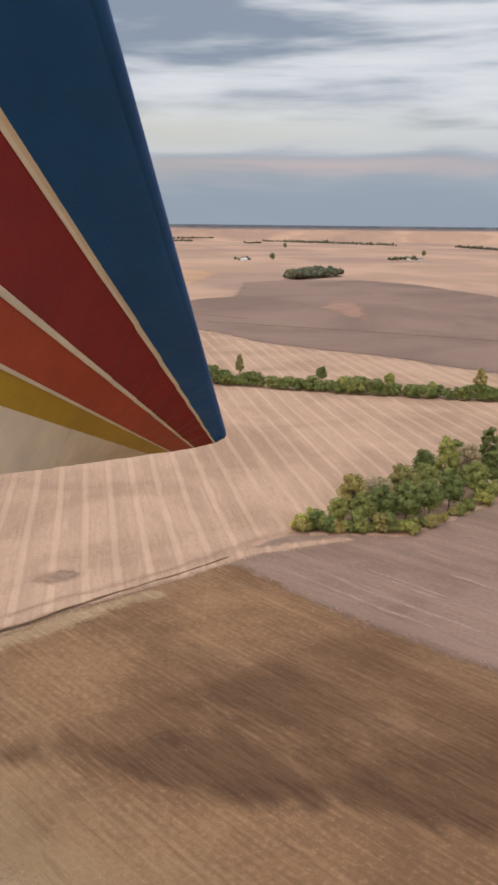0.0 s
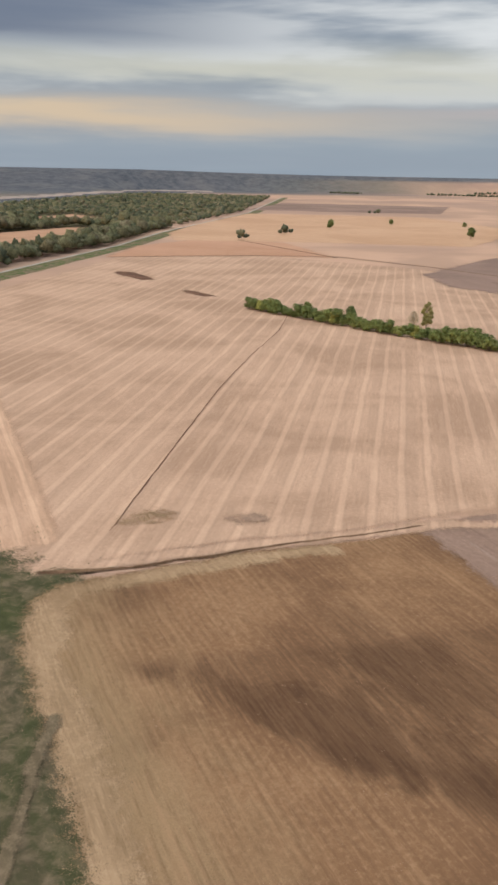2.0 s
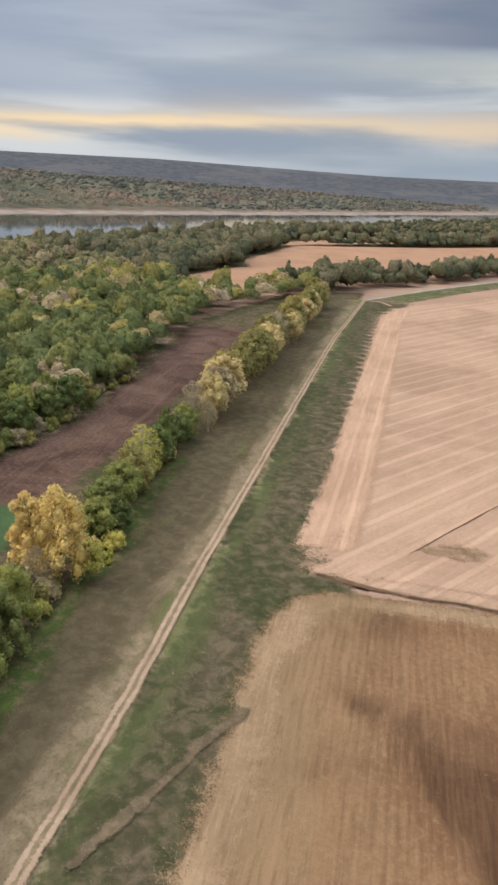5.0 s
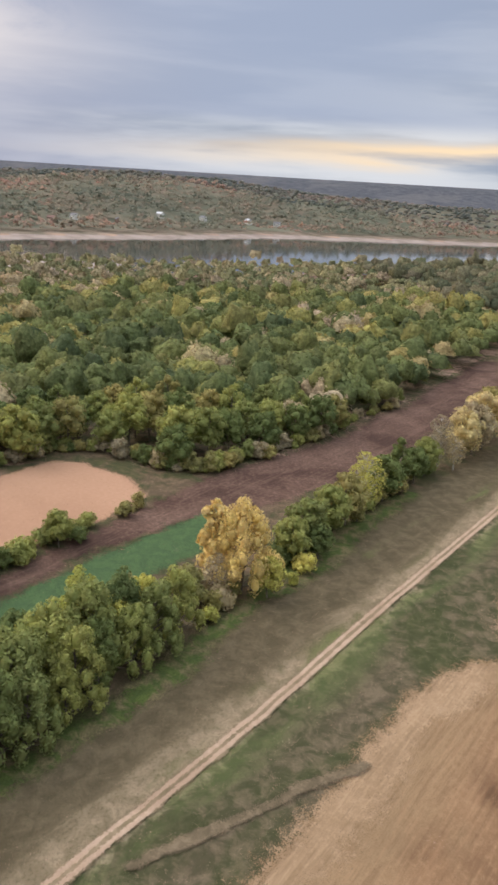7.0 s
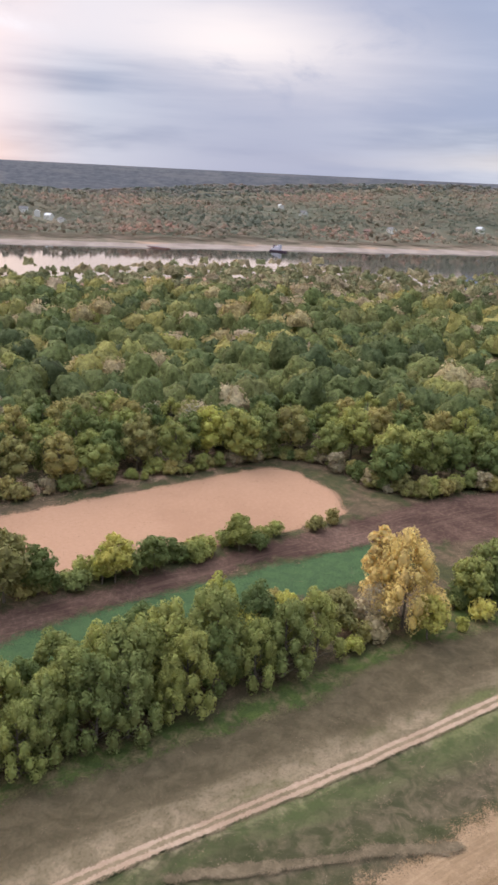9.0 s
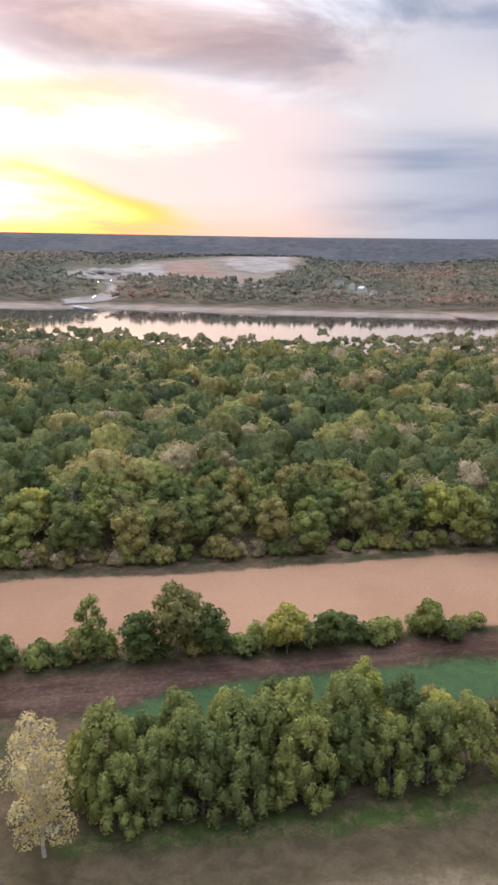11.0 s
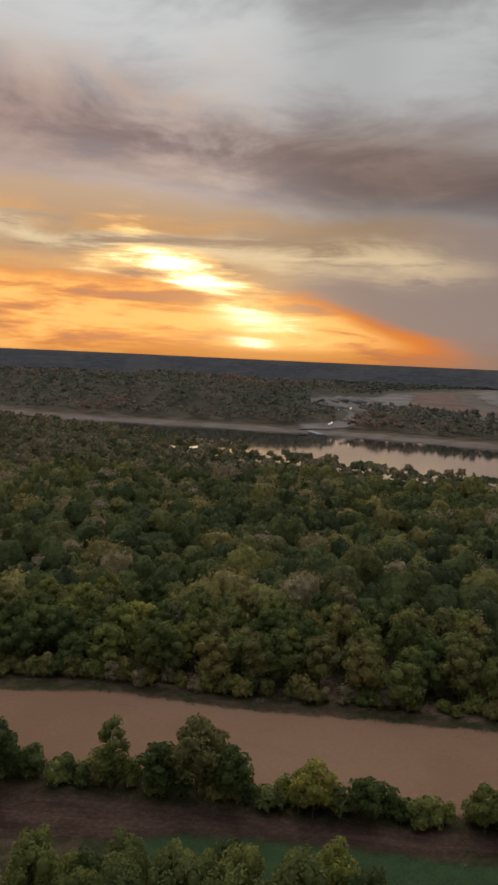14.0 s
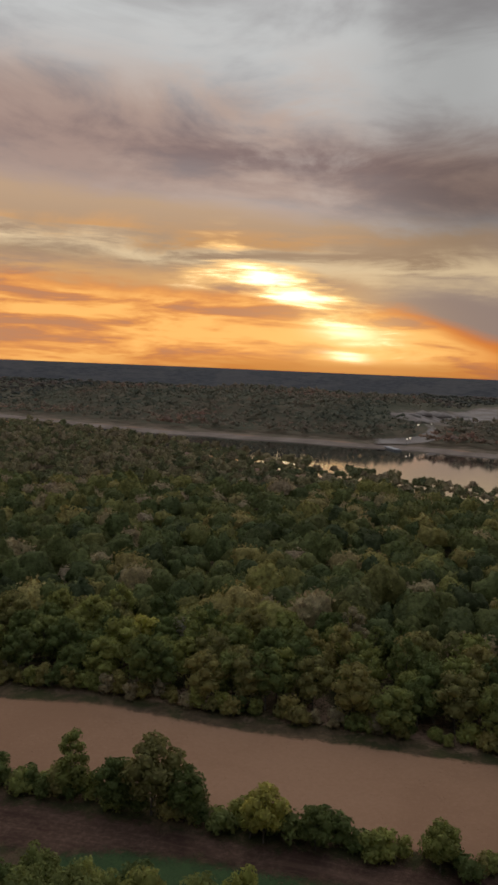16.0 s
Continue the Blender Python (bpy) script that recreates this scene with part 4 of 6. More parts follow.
def crown_lobes(rng, height, width, low, kind):
    """Lobes of a crown: where its masses of leaves sit."""
    out = []
    if kind == "round":
        n = int(rng.integers(13, 18))
        for k in range(n):
            a, f = k * 2.4 + rng.uniform(-0.5, 0.5), (k + 0.5) / n
            z = low + (height - low) * (0.16 + 0.72 * f)
            r = width / 2 * (0.70 * math.sin(math.pi * (0.18 + 0.74 * f)) ** 0.8) * rng.uniform(0.6, 1.1)
            s = width * rng.uniform(0.17, 0.25) * (1.15 - 0.35 * f)
            out.append((r * math.cos(a), r * math.sin(a), z, s, s * rng.uniform(0.7, 0.95)))
    elif kind == "tall":
        n = int(rng.integers(14, 19))
        for k in range(n):
            a, f = k * 2.4 + rng.uniform(-0.5, 0.5), (k + 0.5) / n
            z = low + (height - low) * (0.08 + 0.84 * f)
            r = width / 2 * 0.74 * math.sin(math.pi * (0.22 + 0.70 * f)) * rng.uniform(0.5, 1.1)
            s = width * rng.uniform(0.15, 0.22) * (1.15 - 0.4 * f)
            out.append((r * math.cos(a), r * math.sin(a), z, s, s * rng.uniform(0.85, 1.2)))
    elif kind == "willow":
        n = int(rng.integers(32, 38))
        for k in range(n):
            a, f = k * 2.4 + rng.uniform(-0.4, 0.4), (k + 0.5) / n
            z = low + (height - low) * (0.10 + 0.80 * f) + rng.uniform(-0.8, 0.8)
            r = width / 2 * math.sqrt(1.03 - f) * rng.uniform(0.7, 1.1)
            s = width * rng.uniform(0.10, 0.15)
            out.append((r * math.cos(a), r * math.sin(a), z, s * 0.92, s * rng.uniform(1.15, 1.85)))
    else:
        n = int(rng.integers(7, 11))
        for k in range(n):
            a = k * 2.4 + rng.uniform(-0.5, 0.5)
            r = width / 2 * rng.uniform(0.15, 0.62)
            s = width * rng.uniform(0.19, 0.28)
            out.append((r * math.cos(a), r * math.sin(a), s * 0.75 + (height - 1.7 * s) * rng.uniform(0.1, 1.0) * (1.1 - r / width), s, s * 0.85))
    return out


def limbs(rng, height, low, lobes, girth, reach=1.0, twigs=0):
    lean = rng.uniform(-0.06, 0.06, 2) * height
    stem = [(0, 0, -0.4), (lean[0] * 0.3, lean[1] * 0.3, low * 0.6), (lean[0] * 0.6, lean[1] * 0.6, height * 0.5), (lean[0], lean[1], height * 0.86)]
    parts = [tube(stem, [girth * 1.25, girth, girth * 0.6, girth * 0.15], 7)]
    for x, y, z, r, h in lobes:
        base = max(low * 0.5, z - 0.45 * math.hypot(x, y) - 1.5)
        f = base / height
        p0 = (lean[0] * f, lean[1] * f, base)
        mid = (x * 0.5 + lean[0] * 0.3, y * 0.5 + lean[1] * 0.3, (base + z) / 2 + rng.uniform(-0.3, 0.5))
        parts.append(tube([p0, mid, (x * reach, y * reach, z)], [girth * 0.38, girth * 0.22, girth * 0.06], 5))
        for _ in range(twigs):
            d = rng.normal(size=3)
            d[2] = abs(d[2]) * 0.8
            d *= r * rng.uniform(0.7, 1.3) / np.linalg.norm(d)
            k = rng.uniform(0.3, 0.9)
            q = (mid[0] + (x - mid[0]) * k, mid[1] + (y - mid[1]) * k, mid[2] + (z - mid[2]) * k)
            parts.append(tube([q, (q[0] + d[0] * 0.6, q[1] + d[1] * 0.6, q[2] + d[2] * 0.5), (q[0] + d[0], q[1] + d[1], q[2] + d[2])], [girth * 0.12, girth * 0.07, girth * 0.025], 3))
    return join(*parts)


def make_tree(seed, kind, height, width, low, leaves, size, name="tree", cores=True, shrink=0.74, twigs=0, bark=BARK, girth=None):
    """One model tree: Empty > trunk, crown. Kept under the ground sheet's rim until copies of it are set out."""
    rng = np.random.default_rng(seed)
    lobes = crown_lobes(rng, height, width, low, kind)
    root = new(name)
    link("trunk", raw("trunk", *limbs(rng, height, low, lobes, girth or height * 0.016, 1.0, twigs)), bark, root)
    pieces = [leaf_shell(rng, lobes, leaves, size)]
    if cores:
        pieces.append(lobe_cores(rng, lobes, shrink))
    link("crown", raw("crown", *join(*pieces)), G_MID, root)
    return root


MODELS = {}


def model(key, *args, **kw):
    MODELS[key] = [make_tree(*args, **kw)]


def plant(key, x, y, scale, mat, label, category="tree", group="", turn=None, stretch=1.0, rng=random):
    src = MODELS[key][0]
    base = float(land(np.array([x]), np.array([y]))[0])
    m = pose(x, y, base, 0, 0, rng.uniform(0, 360) if turn is None else turn)
    if len(MODELS[key]) == 1:
        ob = src
        ob.matrix_basis = m
    else:
        ob = copy_thing(src, m)
    ob.scale = (scale, scale, scale * stretch)
    MODELS[key].append(ob)
    for part in ob.children:
        if part.name.startswith("crown"):
            part.material_slots[0].link = "OBJECT"
            part.material_slots[0].material = mat
    return tagged(ob, label, category, group)


model("round_a", 1, "round", 16, 12, 3.0, 1350, 0.66)
model("round_b", 2, "round", 15, 11, 2.5, 1350, 0.66)
model("tall_a", 3, "tall", 20, 10, 3.0, 1350, 0.66)
model("tall_b", 4, "tall", 18, 8, 2.0, 1350, 0.66)
model("willow_a", 5, "willow", 17, 11, 1.5, 3600, 0.40)
model("willow_b", 6, "willow", 16, 10, 1.0, 3600, 0.38)
model("bush_a", 7, "bush", 5, 6.5, 0.3, 330, 0.50, name="bush", girth=0.12, shrink=0.7)
model("bush_b", 8, "bush", 6, 5.5, 0.3, 330, 0.50, name="bush", girth=0.12, shrink=0.7)
model("bare_a", 9, "round", 17, 11, 3.0, 2400, 0.36, cores=False, twigs=20, bark=PALEBARK, girth=0.30)
model("bare_b", 10, "tall", 18, 10, 3.0, 2400, 0.36, cores=False, twigs=20, bark=PALEBARK, girth=0.28)
model("hero_gold", 11, "willow", 21.5, 15, 2.0, 6200, 0.38, shrink=0.62, girth=0.30)
model("wood_a", 21, "round", 16, 12, 3, 980, 0.68)
model("wood_b", 22, "round", 17, 11, 3, 980, 0.68)
model("wood_c", 23, "tall", 18, 10, 3, 980, 0.66)
model("wood_d", 24, "round", 14, 12, 2, 980, 0.68)
model("wood_bare", 25, "round", 16, 11, 4, 620, 0.42, cores=False, twigs=14, bark=PALEBARK, girth=0.26)

# -- the grove at the foot of the levee
GROVE = "willows along the levee"
rng = random.Random(5)
for u in range(11):
    for v in range(3):
        s = (u + 0.5 + rng.uniform(-0.25, 0.25)) / 11
        if u == 0 and v < 2:
            continue
        x, y = -41 - 47 * s + rng.uniform(-1.0, 1.0), 27 + 46 * s + rng.uniform(-1.0, 1.0)
        k = 2.5 + v * 5.2 + rng.uniform(-1, 1)
        x, y = x - 0.72 * k + 4, y - 0.69 * k + 3
        hue = G_LIME if rng.random() < 0.12 else (rng.choice([G_MID, G_MID, G_MID, G_MID, G_DARK]) if rng.random() < 0.9 else G_OLIVE)
        if v == 2 and u > 8:
            hue = G_OLIVE
        plant(rng.choice(["willow_a", "willow_b"]), x + rng.uniform(-0.9, 0.9), y + rng.uniform(-0.9, 0.9), rng.uniform(0.66, 1.06) * (0.98, 1.0, 0.90)[v] * (1.06 if u > 5 else 1.0), hue, "dense green willow-like tree at the levee foot", "tree", GROVE, rng=rng)
plant("bare_b", -34, 30, 1.0, G_STRAW, "half-bare yellowish tree at the grove's end", rng=rng)
plant("bare_a", -40, 22, 1.0, G_STRAW, "half-bare yellowish tree at the grove's end", rng=rng)
# -- single trees and the row along the levee
plant("hero_gold", -103, 89, 0.98, G_GOLD, "golden-yellow autumn tree at the levee foot", turn=20)
plant("tall_b", -107, 83.5, 1.12, G_GOLD, "slim pale yellow tree beside the golden tree", turn=120)
plant("bare_a", -101, 83, 0.62, G_TAN, "grey half-bare shrub tree under the golden tree", turn=50)
plant("round_a", -100, 94, 0.62, G_LIME, "yellow-green low tree under the golden tree", turn=140)
for x, y, key, s, hue, text in ((-97, 84, "bush_a", 1.1, G_TAN, "grey-brown dry shrub under the golden tree"), (-94, 81, "bush_b", 1.0, G_OLIVE, "olive shrub at the grove's end"), (-99, 79, "bush_b", 1.3, G_TAN, "grey-brown dry shrub under the golden tree"),
                                (-91, 80, "bush_a", 0.8, G_LIME, "yellow-green shrub at the grove's end"), (-101, 86, "bush_a", 0.9, G_OLIVE, "olive shrub under the golden tree"), (-96, 76, "round_b", 0.7, G_OLIVE, "olive low tree at the grove's end")):
    plant(key, x, y, s, hue, text, "tree" if "tree" in text.replace("golden tree", "") else "bush", "", rng=rng)
plant("round_b", -116, 103, 0.80, G_MID, "green tree in the levee row", group="trees of the levee row", turn=75)
plant("bush_a", -111, 105, 1.05, G_LIME, "yellow-green bush at the levee foot", "bush", turn=10)
plant("bush_b", -105, 101, 0.6, G_LIME, "small yellow-green bush at the levee foot", "bush", turn=80)
for x, y, key, s, hue, text in ((-121, 108, "round_a", 0.92, G_MID, "green tree in the levee row"), (-129, 116, "round_b", 0.98, G_MID, "green tree in the levee row"), (-117, 110, "round_b", 0.6, G_DARK, "dark green low tree in the levee row"),
                                (-137, 123, "round_a", 0.92, G_OLIVE, "olive tree in the levee row"), (-146, 131, "bare_a", 1.05, G_LIME, "half-bare pale yellow tree in the levee row"), (-143, 127, "round_b", 0.6, G_DARK, "dark green low tree in the levee row"),
                                (-153, 139, "round_a", 0.9, G_DARK, "dark green tree in the levee row"), (-160, 146, "tall_b", 0.95, G_DARK, "dark green tree in the levee row"), (-167, 154, "round_b", 0.8, G_DARK, "dark green low tree in the levee row"), (-173, 160, "round_a", 0.8, G_MID, "green tree in the levee row"),
                                (-181, 168, "bare_b", 1.0, G_TAN, "bare pale-trunked tree in the levee row"), (-178, 172, "bare_a", 0.7, G_TAN, "withered tan tree in the levee row")):
    plant(key, x, y, s, hue, text, "tree", "trees of the levee row", rng=rng)
for k in range(28):
    s = k / 27
    x, y = -187 - 200 * s + rng.uniform(-3.5, 3.5), 178 + 212 * s + rng.uniform(-3.5, 3.5)
    plant(rng.choice(["round_a", "round_b"]), x, y, rng.uniform(1.1, 1.4), rng.choice([G_OLIVE, G_OLIVE, G_STRAW, G_OLIVE, G_TAN]), "olive-gold tree in the levee row", "tree", "trees of the levee row", rng=rng)
# -- the row between channel and silt field
for x, y, key, s, hue, text in ((-78, -4, "tall_a", 0.74, G_MID, "slim green tree beside the silt field"), (-90, 9, "round_b", 1.12, G_OLIVE, "tall olive tree beside the silt field"), (-84, 4, "round_a", 0.72, G_DARK, "dark green tree beside the silt field"),
                                (-95, 14, "round_a", 0.70, G_DARK, "dark green tree beside the silt field"), (-99, 21, "bush_a", 1.1, G_MID, "green bush beside the silt field"), (-104.5, 27.5, "round_b", 0.78, G_LIME, "yellow-green tree beside the silt field"),
                                (-103, 25, "tall_b", 0.52, G_LIME, "yellow-green young tree beside the silt field"), (-112, 34, "round_a", 0.55, G_DARK, "dark green low tree beside the silt field"), (-119, 42, "bush_b", 1.1, G_MID, "green bush beside the silt field"),
                                (-128, 50, "round_b", 0.66, G_MID, "green tree beside the silt field"), (-131, 54, "bush_a", 1.0, G_DARK, "dark green bush beside the silt field"), (-146, 66, "bush_a", 0.95, G_OLIVE, "olive bush at the silt field's corner"),
                                (-151, 70, "bush_b", 0.85, G_OLIVE, "olive bush at the silt field's corner"), (-70, -11, "bush_a", 1.15, G_MID, "green bush beside the silt field"), (-65, -16, "bush_b", 1.0, G_DARK, "dark green bush beside the silt field"),
                                (-58, -16, "round_b", 1.0, G_DARK, "dark green tree beside the silt field"), (-53, -26, "round_a", 1.12, G_DARK, "dark green tree beside the silt field"), (-46, -36, "round_b", 0.9, G_MID, "green tree beside the silt field"),
                                (-73, -7, "bush_b", 0.9, G_DARK, "dark green bush beside the silt field"), (-37, -46, "round_a", 0.8, G_DARK, "dark green tree beside the silt field")):
    plant(key, x, y, s, hue, text, "tree" if "tree" in text else "bush", "row beside the silt field", rng=rng)
for k in range(44):
    s = (k + rng.uniform(-0.4, 0.4)) / 43
    x, y = -40 - 100 * s + rng.uniform(-1.5, 1.5), -43 + 101 * s + rng.uniform(-1.5, 1.5)
    plant(rng.choice(["bush_a", "bush_b"]), x, y, rng.uniform(0.75, 1.4), rng.choice([G_DARK, G_DARK, G_MID, G_MID, G_OLIVE]), "low bush in the row beside the silt field", "bush", "row beside the silt field", rng=rng)
for k in range(34):
    s = (k + rng.uniform(-0.4, 0.4)) / 33
    x, y = -108 - 66 * s + rng.uniform(-2, 2), 100 + 66 * s + rng.uniform(-2, 2)
    plant(rng.choice(["bush_a", "bush_b"]), x - 4, y - 4, rng.uniform(0.6, 1.2), rng.choice([G_DARK, G_MID, G_OLIVE]), "low bush under the levee row", "bush", "bushes under the levee row", rng=rng)
# -- the copse by the grey field
for x, y, key, s, hue in ((15, 219, "bush_a", 1.1, G_LIME), (18, 222, "bush_b", 1.0, G_MID), (21, 220, "bush_a", 1.2, G_MID), (26, 222, "round_b", 0.6, G_MID), (33, 221, "round_b", 0.75, G_MID), (31, 227, "round_a", 0.92, G_OLIVE), (36, 226, "bare_a", 0.86, G_TAN), (38, 222, "round_a", 0.80, G_DARK),
                          (40, 232, "round_b", 0.82, G_TAN), (46, 224, "round_a", 0.85, G_DARK), (47, 236, "round_a", 0.95, G_OLIVE), (54, 230, "round_b", 0.78, G_DARK), (55, 244, "round_b", 0.9, G_MID), (62, 238, "round_a", 0.78, G_DARK), (64, 254, "tall_a", 0.95, G_MID),
                          (72, 248, "round_b", 0.85, G_MID), (73, 262, "round_a", 0.95, G_TAN), (82, 258, "round_a", 0.86, G_DARK), (84, 276, "tall_a", 0.85, G_DARK), (94, 270, "round_b", 0.9, G_OLIVE), (96, 290, "round_b", 0.95, G_MID), (108, 284, "round_a", 0.9, G_DARK), (120, 300, "round_a", 0.95, G_MID),
                          (60, 268, "round_a", 0.7, G_DARK), (74, 282, "round_b", 0.75, G_MID)):
    plant(key, x, y, s, hue, "tree of the copse by the grey field" if key[0] != "b" else "low bush of the copse by the grey field", "tree" if key[0] != "b" else "bush", "copse by the grey field", rng=rng)
for k in range(40):
    s = (k + rng.uniform(-0.4, 0.4)) / 39
    x, y = (14 + 34 * s * 2, 217 + rng.uniform(-1, 2)) if s < 0.5 else (48 + 74 * (s - 0.5) * 2, 219 + 70 * (s - 0.5) * 2 + rng.uniform(-2, 2))
    plant(rng.choice(["bush_a", "bush_b"]), x, y, rng.uniform(0.6, 1.2), rng.choice([G_DARK, G_MID, G_MID, G_OLIVE]), "low bush at the edge of the copse", "bush", "bushes at the edge of the copse", rng=rng)
# -- the hedge across the stubble
for k in range(92):
    s = (k + rng.uniform(-0.3, 0.3)) / 91
    x, y = -172 + 318 * s, 507 - 112 * s - 14 * math.sin(math.pi * s) + rng.uniform(-2.5, 2.5)
    plant(rng.choice(["bush_a", "bush_b"]), x, y, rng.uniform(1.15, 1.65) + 0.5 * max(0, math.sin(s * 37) * math.sin(s * 11)), rng.choice([G_DARK] * 15 + [G_MID]), "dark green bush of the field hedge", "bush", "bushes of the field hedge", rng=rng)
for x, y, key, s, hue in ((-52, 482, "tall_a", 0.80, G_OLIVE), (-60, 484, "bare_a", 0.62, G_TAN), (-6, 470, "tall_b", 0.68, G_OLIVE), (116, 404, "tall_a", 0.82, G_OLIVE), (-100, 493, "round_b", 0.62, G_DARK), (40, 450, "round_a", 0.55, G_DARK), (-130, 500, "round_a", 0.55, G_DARK), (75, 432, "round_b", 0.58, G_MID), (-160, 503, "bush_b", 1.4, G_MID), (140, 396, "round_b", 0.6, G_MID)):
    plant(key, x, y, s, hue, "taller olive tree standing in the field hedge", "tree", "", rng=rng)

# -- woods past counting: joined leaf masses


def dome(seed, height, width, lobes, ball, leaves=0, size=1.0, low=-0.45, loose=1.0):
    """The crown of a tree in a wood: one lumpy dome of many lobes without an underside, and loose sprays over its face."""
    rg = np.random.default_rng(seed)
    v, f = ball
    k = np.arange(lobes)
    up = 1 - 1.35 * (k + 0.5) / lobes
    a = k * 2.4 + rg.uniform(-0.5, 0.5, lobes)
    flat = np.sqrt(np.clip(1 - up * up, 0, 1))
    at = np.stack([flat * np.cos(a), flat * np.sin(a), up], 1) * rg.uniform(0.52, 0.80, (lobes, 1))
    wide = rg.uniform(0.24, 0.37, lobes)
    along = v @ at.T
    room = wide ** 2 - ((at * at).sum(1)[None] - along ** 2)
    r = np.maximum(np.where(room > 0, along + np.sqrt(np.clip(room, 0, None)), 0).max(1), 0.52)
    shape = np.array([width / 2, width / 2, height * 0.5])
    keep = f[(v[f][:, :, 2] > low).all(1)]
    used, where = np.unique(keep, return_inverse=True)
    full = v * (r * rg.uniform(0.93, 1.07, len(v)))[:, None]
    pieces = [(full[used] * shape * loose + (0, 0, height * 0.5), where.reshape(-1, 3))]
    if leaves:
        tri = keep[rg.integers(0, len(keep), leaves)]
        w = rg.dirichlet((1, 1, 1), leaves)
        p = np.einsum("ij,ijk->ik", w, full[tri]) * rg.uniform(0.94 * loose, 1.16, (leaves, 1)) * shape
        n = p / np.linalg.norm(p, axis=1)[:, None] + rg.normal(scale=0.60, size=p.shape)
        n /= np.linalg.norm(n, axis=1)[:, None]
        u = np.cross(n, rg.normal(size=n.shape))
        u /= np.linalg.norm(u, axis=1)[:, None] + 1e-9
        q = np.cross(n, u)
        z = size * rg.uniform(0.6, 1.35, (leaves, 1))
        p = p + (0, 0, height * 0.5)
        verts = np.stack([p - u * z * 0.7, p - q * z * 0.45, p + u * z * 0.7, p + q * z * 0.45], 1).reshape(-1, 3)
        i = np.arange(leaves)[:, None] * 4
        pieces.append((verts, np.concatenate([i + [0, 1, 2], i + [0, 2, 3]])))
    return join(*pieces)


def wood(name, spots, kinds, mat, label, seed, spread=(0.7, 1.25), tint_of=None, size_of=None):
    """Many trees as one mesh. spots: x, y rows."""
    rg = np.random.default_rng(seed)
    which = rg.integers(0, len(kinds), len(spots))
    zs = land(spots[:, 0], spots[:, 1])
    tint = rg.uniform(0, 1, len(spots)) if tint_of is None else tint_of
    vs, fs, ts, n = [], [], [], 0
    for k, (v, f) in enumerate(kinds):
        at = np.where(which == k)[0]
        a, s = rg.uniform(0, 2 * math.pi, len(at)), rg.uniform(*spread, len(at))
        if size_of is not None:
            s = s * size_of[at]
        c, d = np.cos(a)[:, None], np.sin(a)[:, None]
        x = (v[None, :, 0] * c - v[None, :, 1] * d) * s[:, None] + spots[at, 0][:, None]
        y = (v[None, :, 0] * d + v[None, :, 1] * c) * s[:, None] + spots[at, 1][:, None]
        z = v[None, :, 2] * (s * rg.uniform(0.75, 1.25, len(at)))[:, None] + zs[at][:, None] - (1.2 if mat in (G_WOODNORTH, G_WOODFAR) else 0.5)
        vs.append(np.stack([x, y, z], -1).reshape(-1, 3))
        fs.append((f[None] + (np.arange(len(at)) * len(v))[:, None, None] + n).reshape(-1, 3))
        ts.append(np.repeat(tint[at], len(v)))
        n += len(at) * len(v)
    mesh = raw(name, np.concatenate(vs), np.concatenate(fs))
    mesh.attributes.new("tint", "FLOAT", "POINT").data.foreach_set("value", np.concatenate(ts).astype(np.float32))
    mesh.shade_smooth()
    return tagged(link(name, mesh, mat), label, "woodland", kind="stuff")


def scatter(seed, outline, spacing, jitter=0.45):
    rg = np.random.default_rng(seed)
    xs, ys = [p[0] for p in outline], [p[1] for p in outline]
    gx, gy = np.meshgrid(np.arange(min(xs), max(xs), spacing), np.arange(min(ys), max(ys), spacing * 0.87))
    gx = gx + (np.arange(gx.shape[0]) % 2)[:, None] * spacing / 2
    p = np.stack([gx.ravel(), gy.ravel()], 1) + rg.uniform(-jitter, jitter, (gx.size, 2)) * spacing
    return p[inside(p[:, 0], p[:, 1], outline)]


WOODS = [(-46, -104)] + WOOD_EDGE[2:] + [(-395, 320), (-420, 390), (-432, 430), (-452, 600), (-475, 700), (-505, 900), (-570, 1130), (-715, 1850), (-1100, 3100), (-1700, 3000), (-1500, 2330), (-1185, 1290), (-955, 735), (-812, 430), (-735, 165), (-720, -30),
                     (-675, -112), (-585, -170), (-505, -262), (-463, -395), (-450, -638), (-432, -826), (-378, -1050), (-240, -1050), (-110, -400)]
CLEAR = [[(-470, 480), (-490, 600), (-500, 690), (-545, 860), (-630, 1200), (-730, 1150), (-745, 864), (-795, 675), (-650, 500), (-560, 450)],
         [(-790, 650), (-800, 900), (-790, 1400), (-960, 1520), (-945, 1016), (-840, 690)],
         [(-560, 385), (-600, 455), (-600, 530), (-480, 450), (-425, 345), (-480, 335)]]
spots = scatter(3, WOODS, 10.0)
for hole in CLEAR:
    spots = spots[~inside(spots[:, 0], spots[:, 1], hole)]
reach = np.hypot(spots[:, 0] - 10, spots[:, 1] - 100)
pick = np.random.default_rng(8)
drift = ripple(spots[:, 0], spots[:, 1], 34, 4.0)
clumped = np.clip(0.26 + 0.12 * drift + pick.normal(0, 0.15, len(spots)) + 0.16 * ease(reach, 380, 640), 0, 0.62)          # greens
odd = pick.random(len(spots)) < 0.13 + 0.10 * ripple(spots[:, 0], spots[:, 1], 22, 1.0) + 0.22 * ease(reach, 380, 640)
clumped = np.where(odd, pick.uniform(0.58, 0.97, len(spots)), clumped)                                                   # gold, tan and grey crowns
bulk = np.where(odd, pick.uniform(1.0, 1.35, len(spots)), pick.uniform(0.72, 1.15, len(spots)))
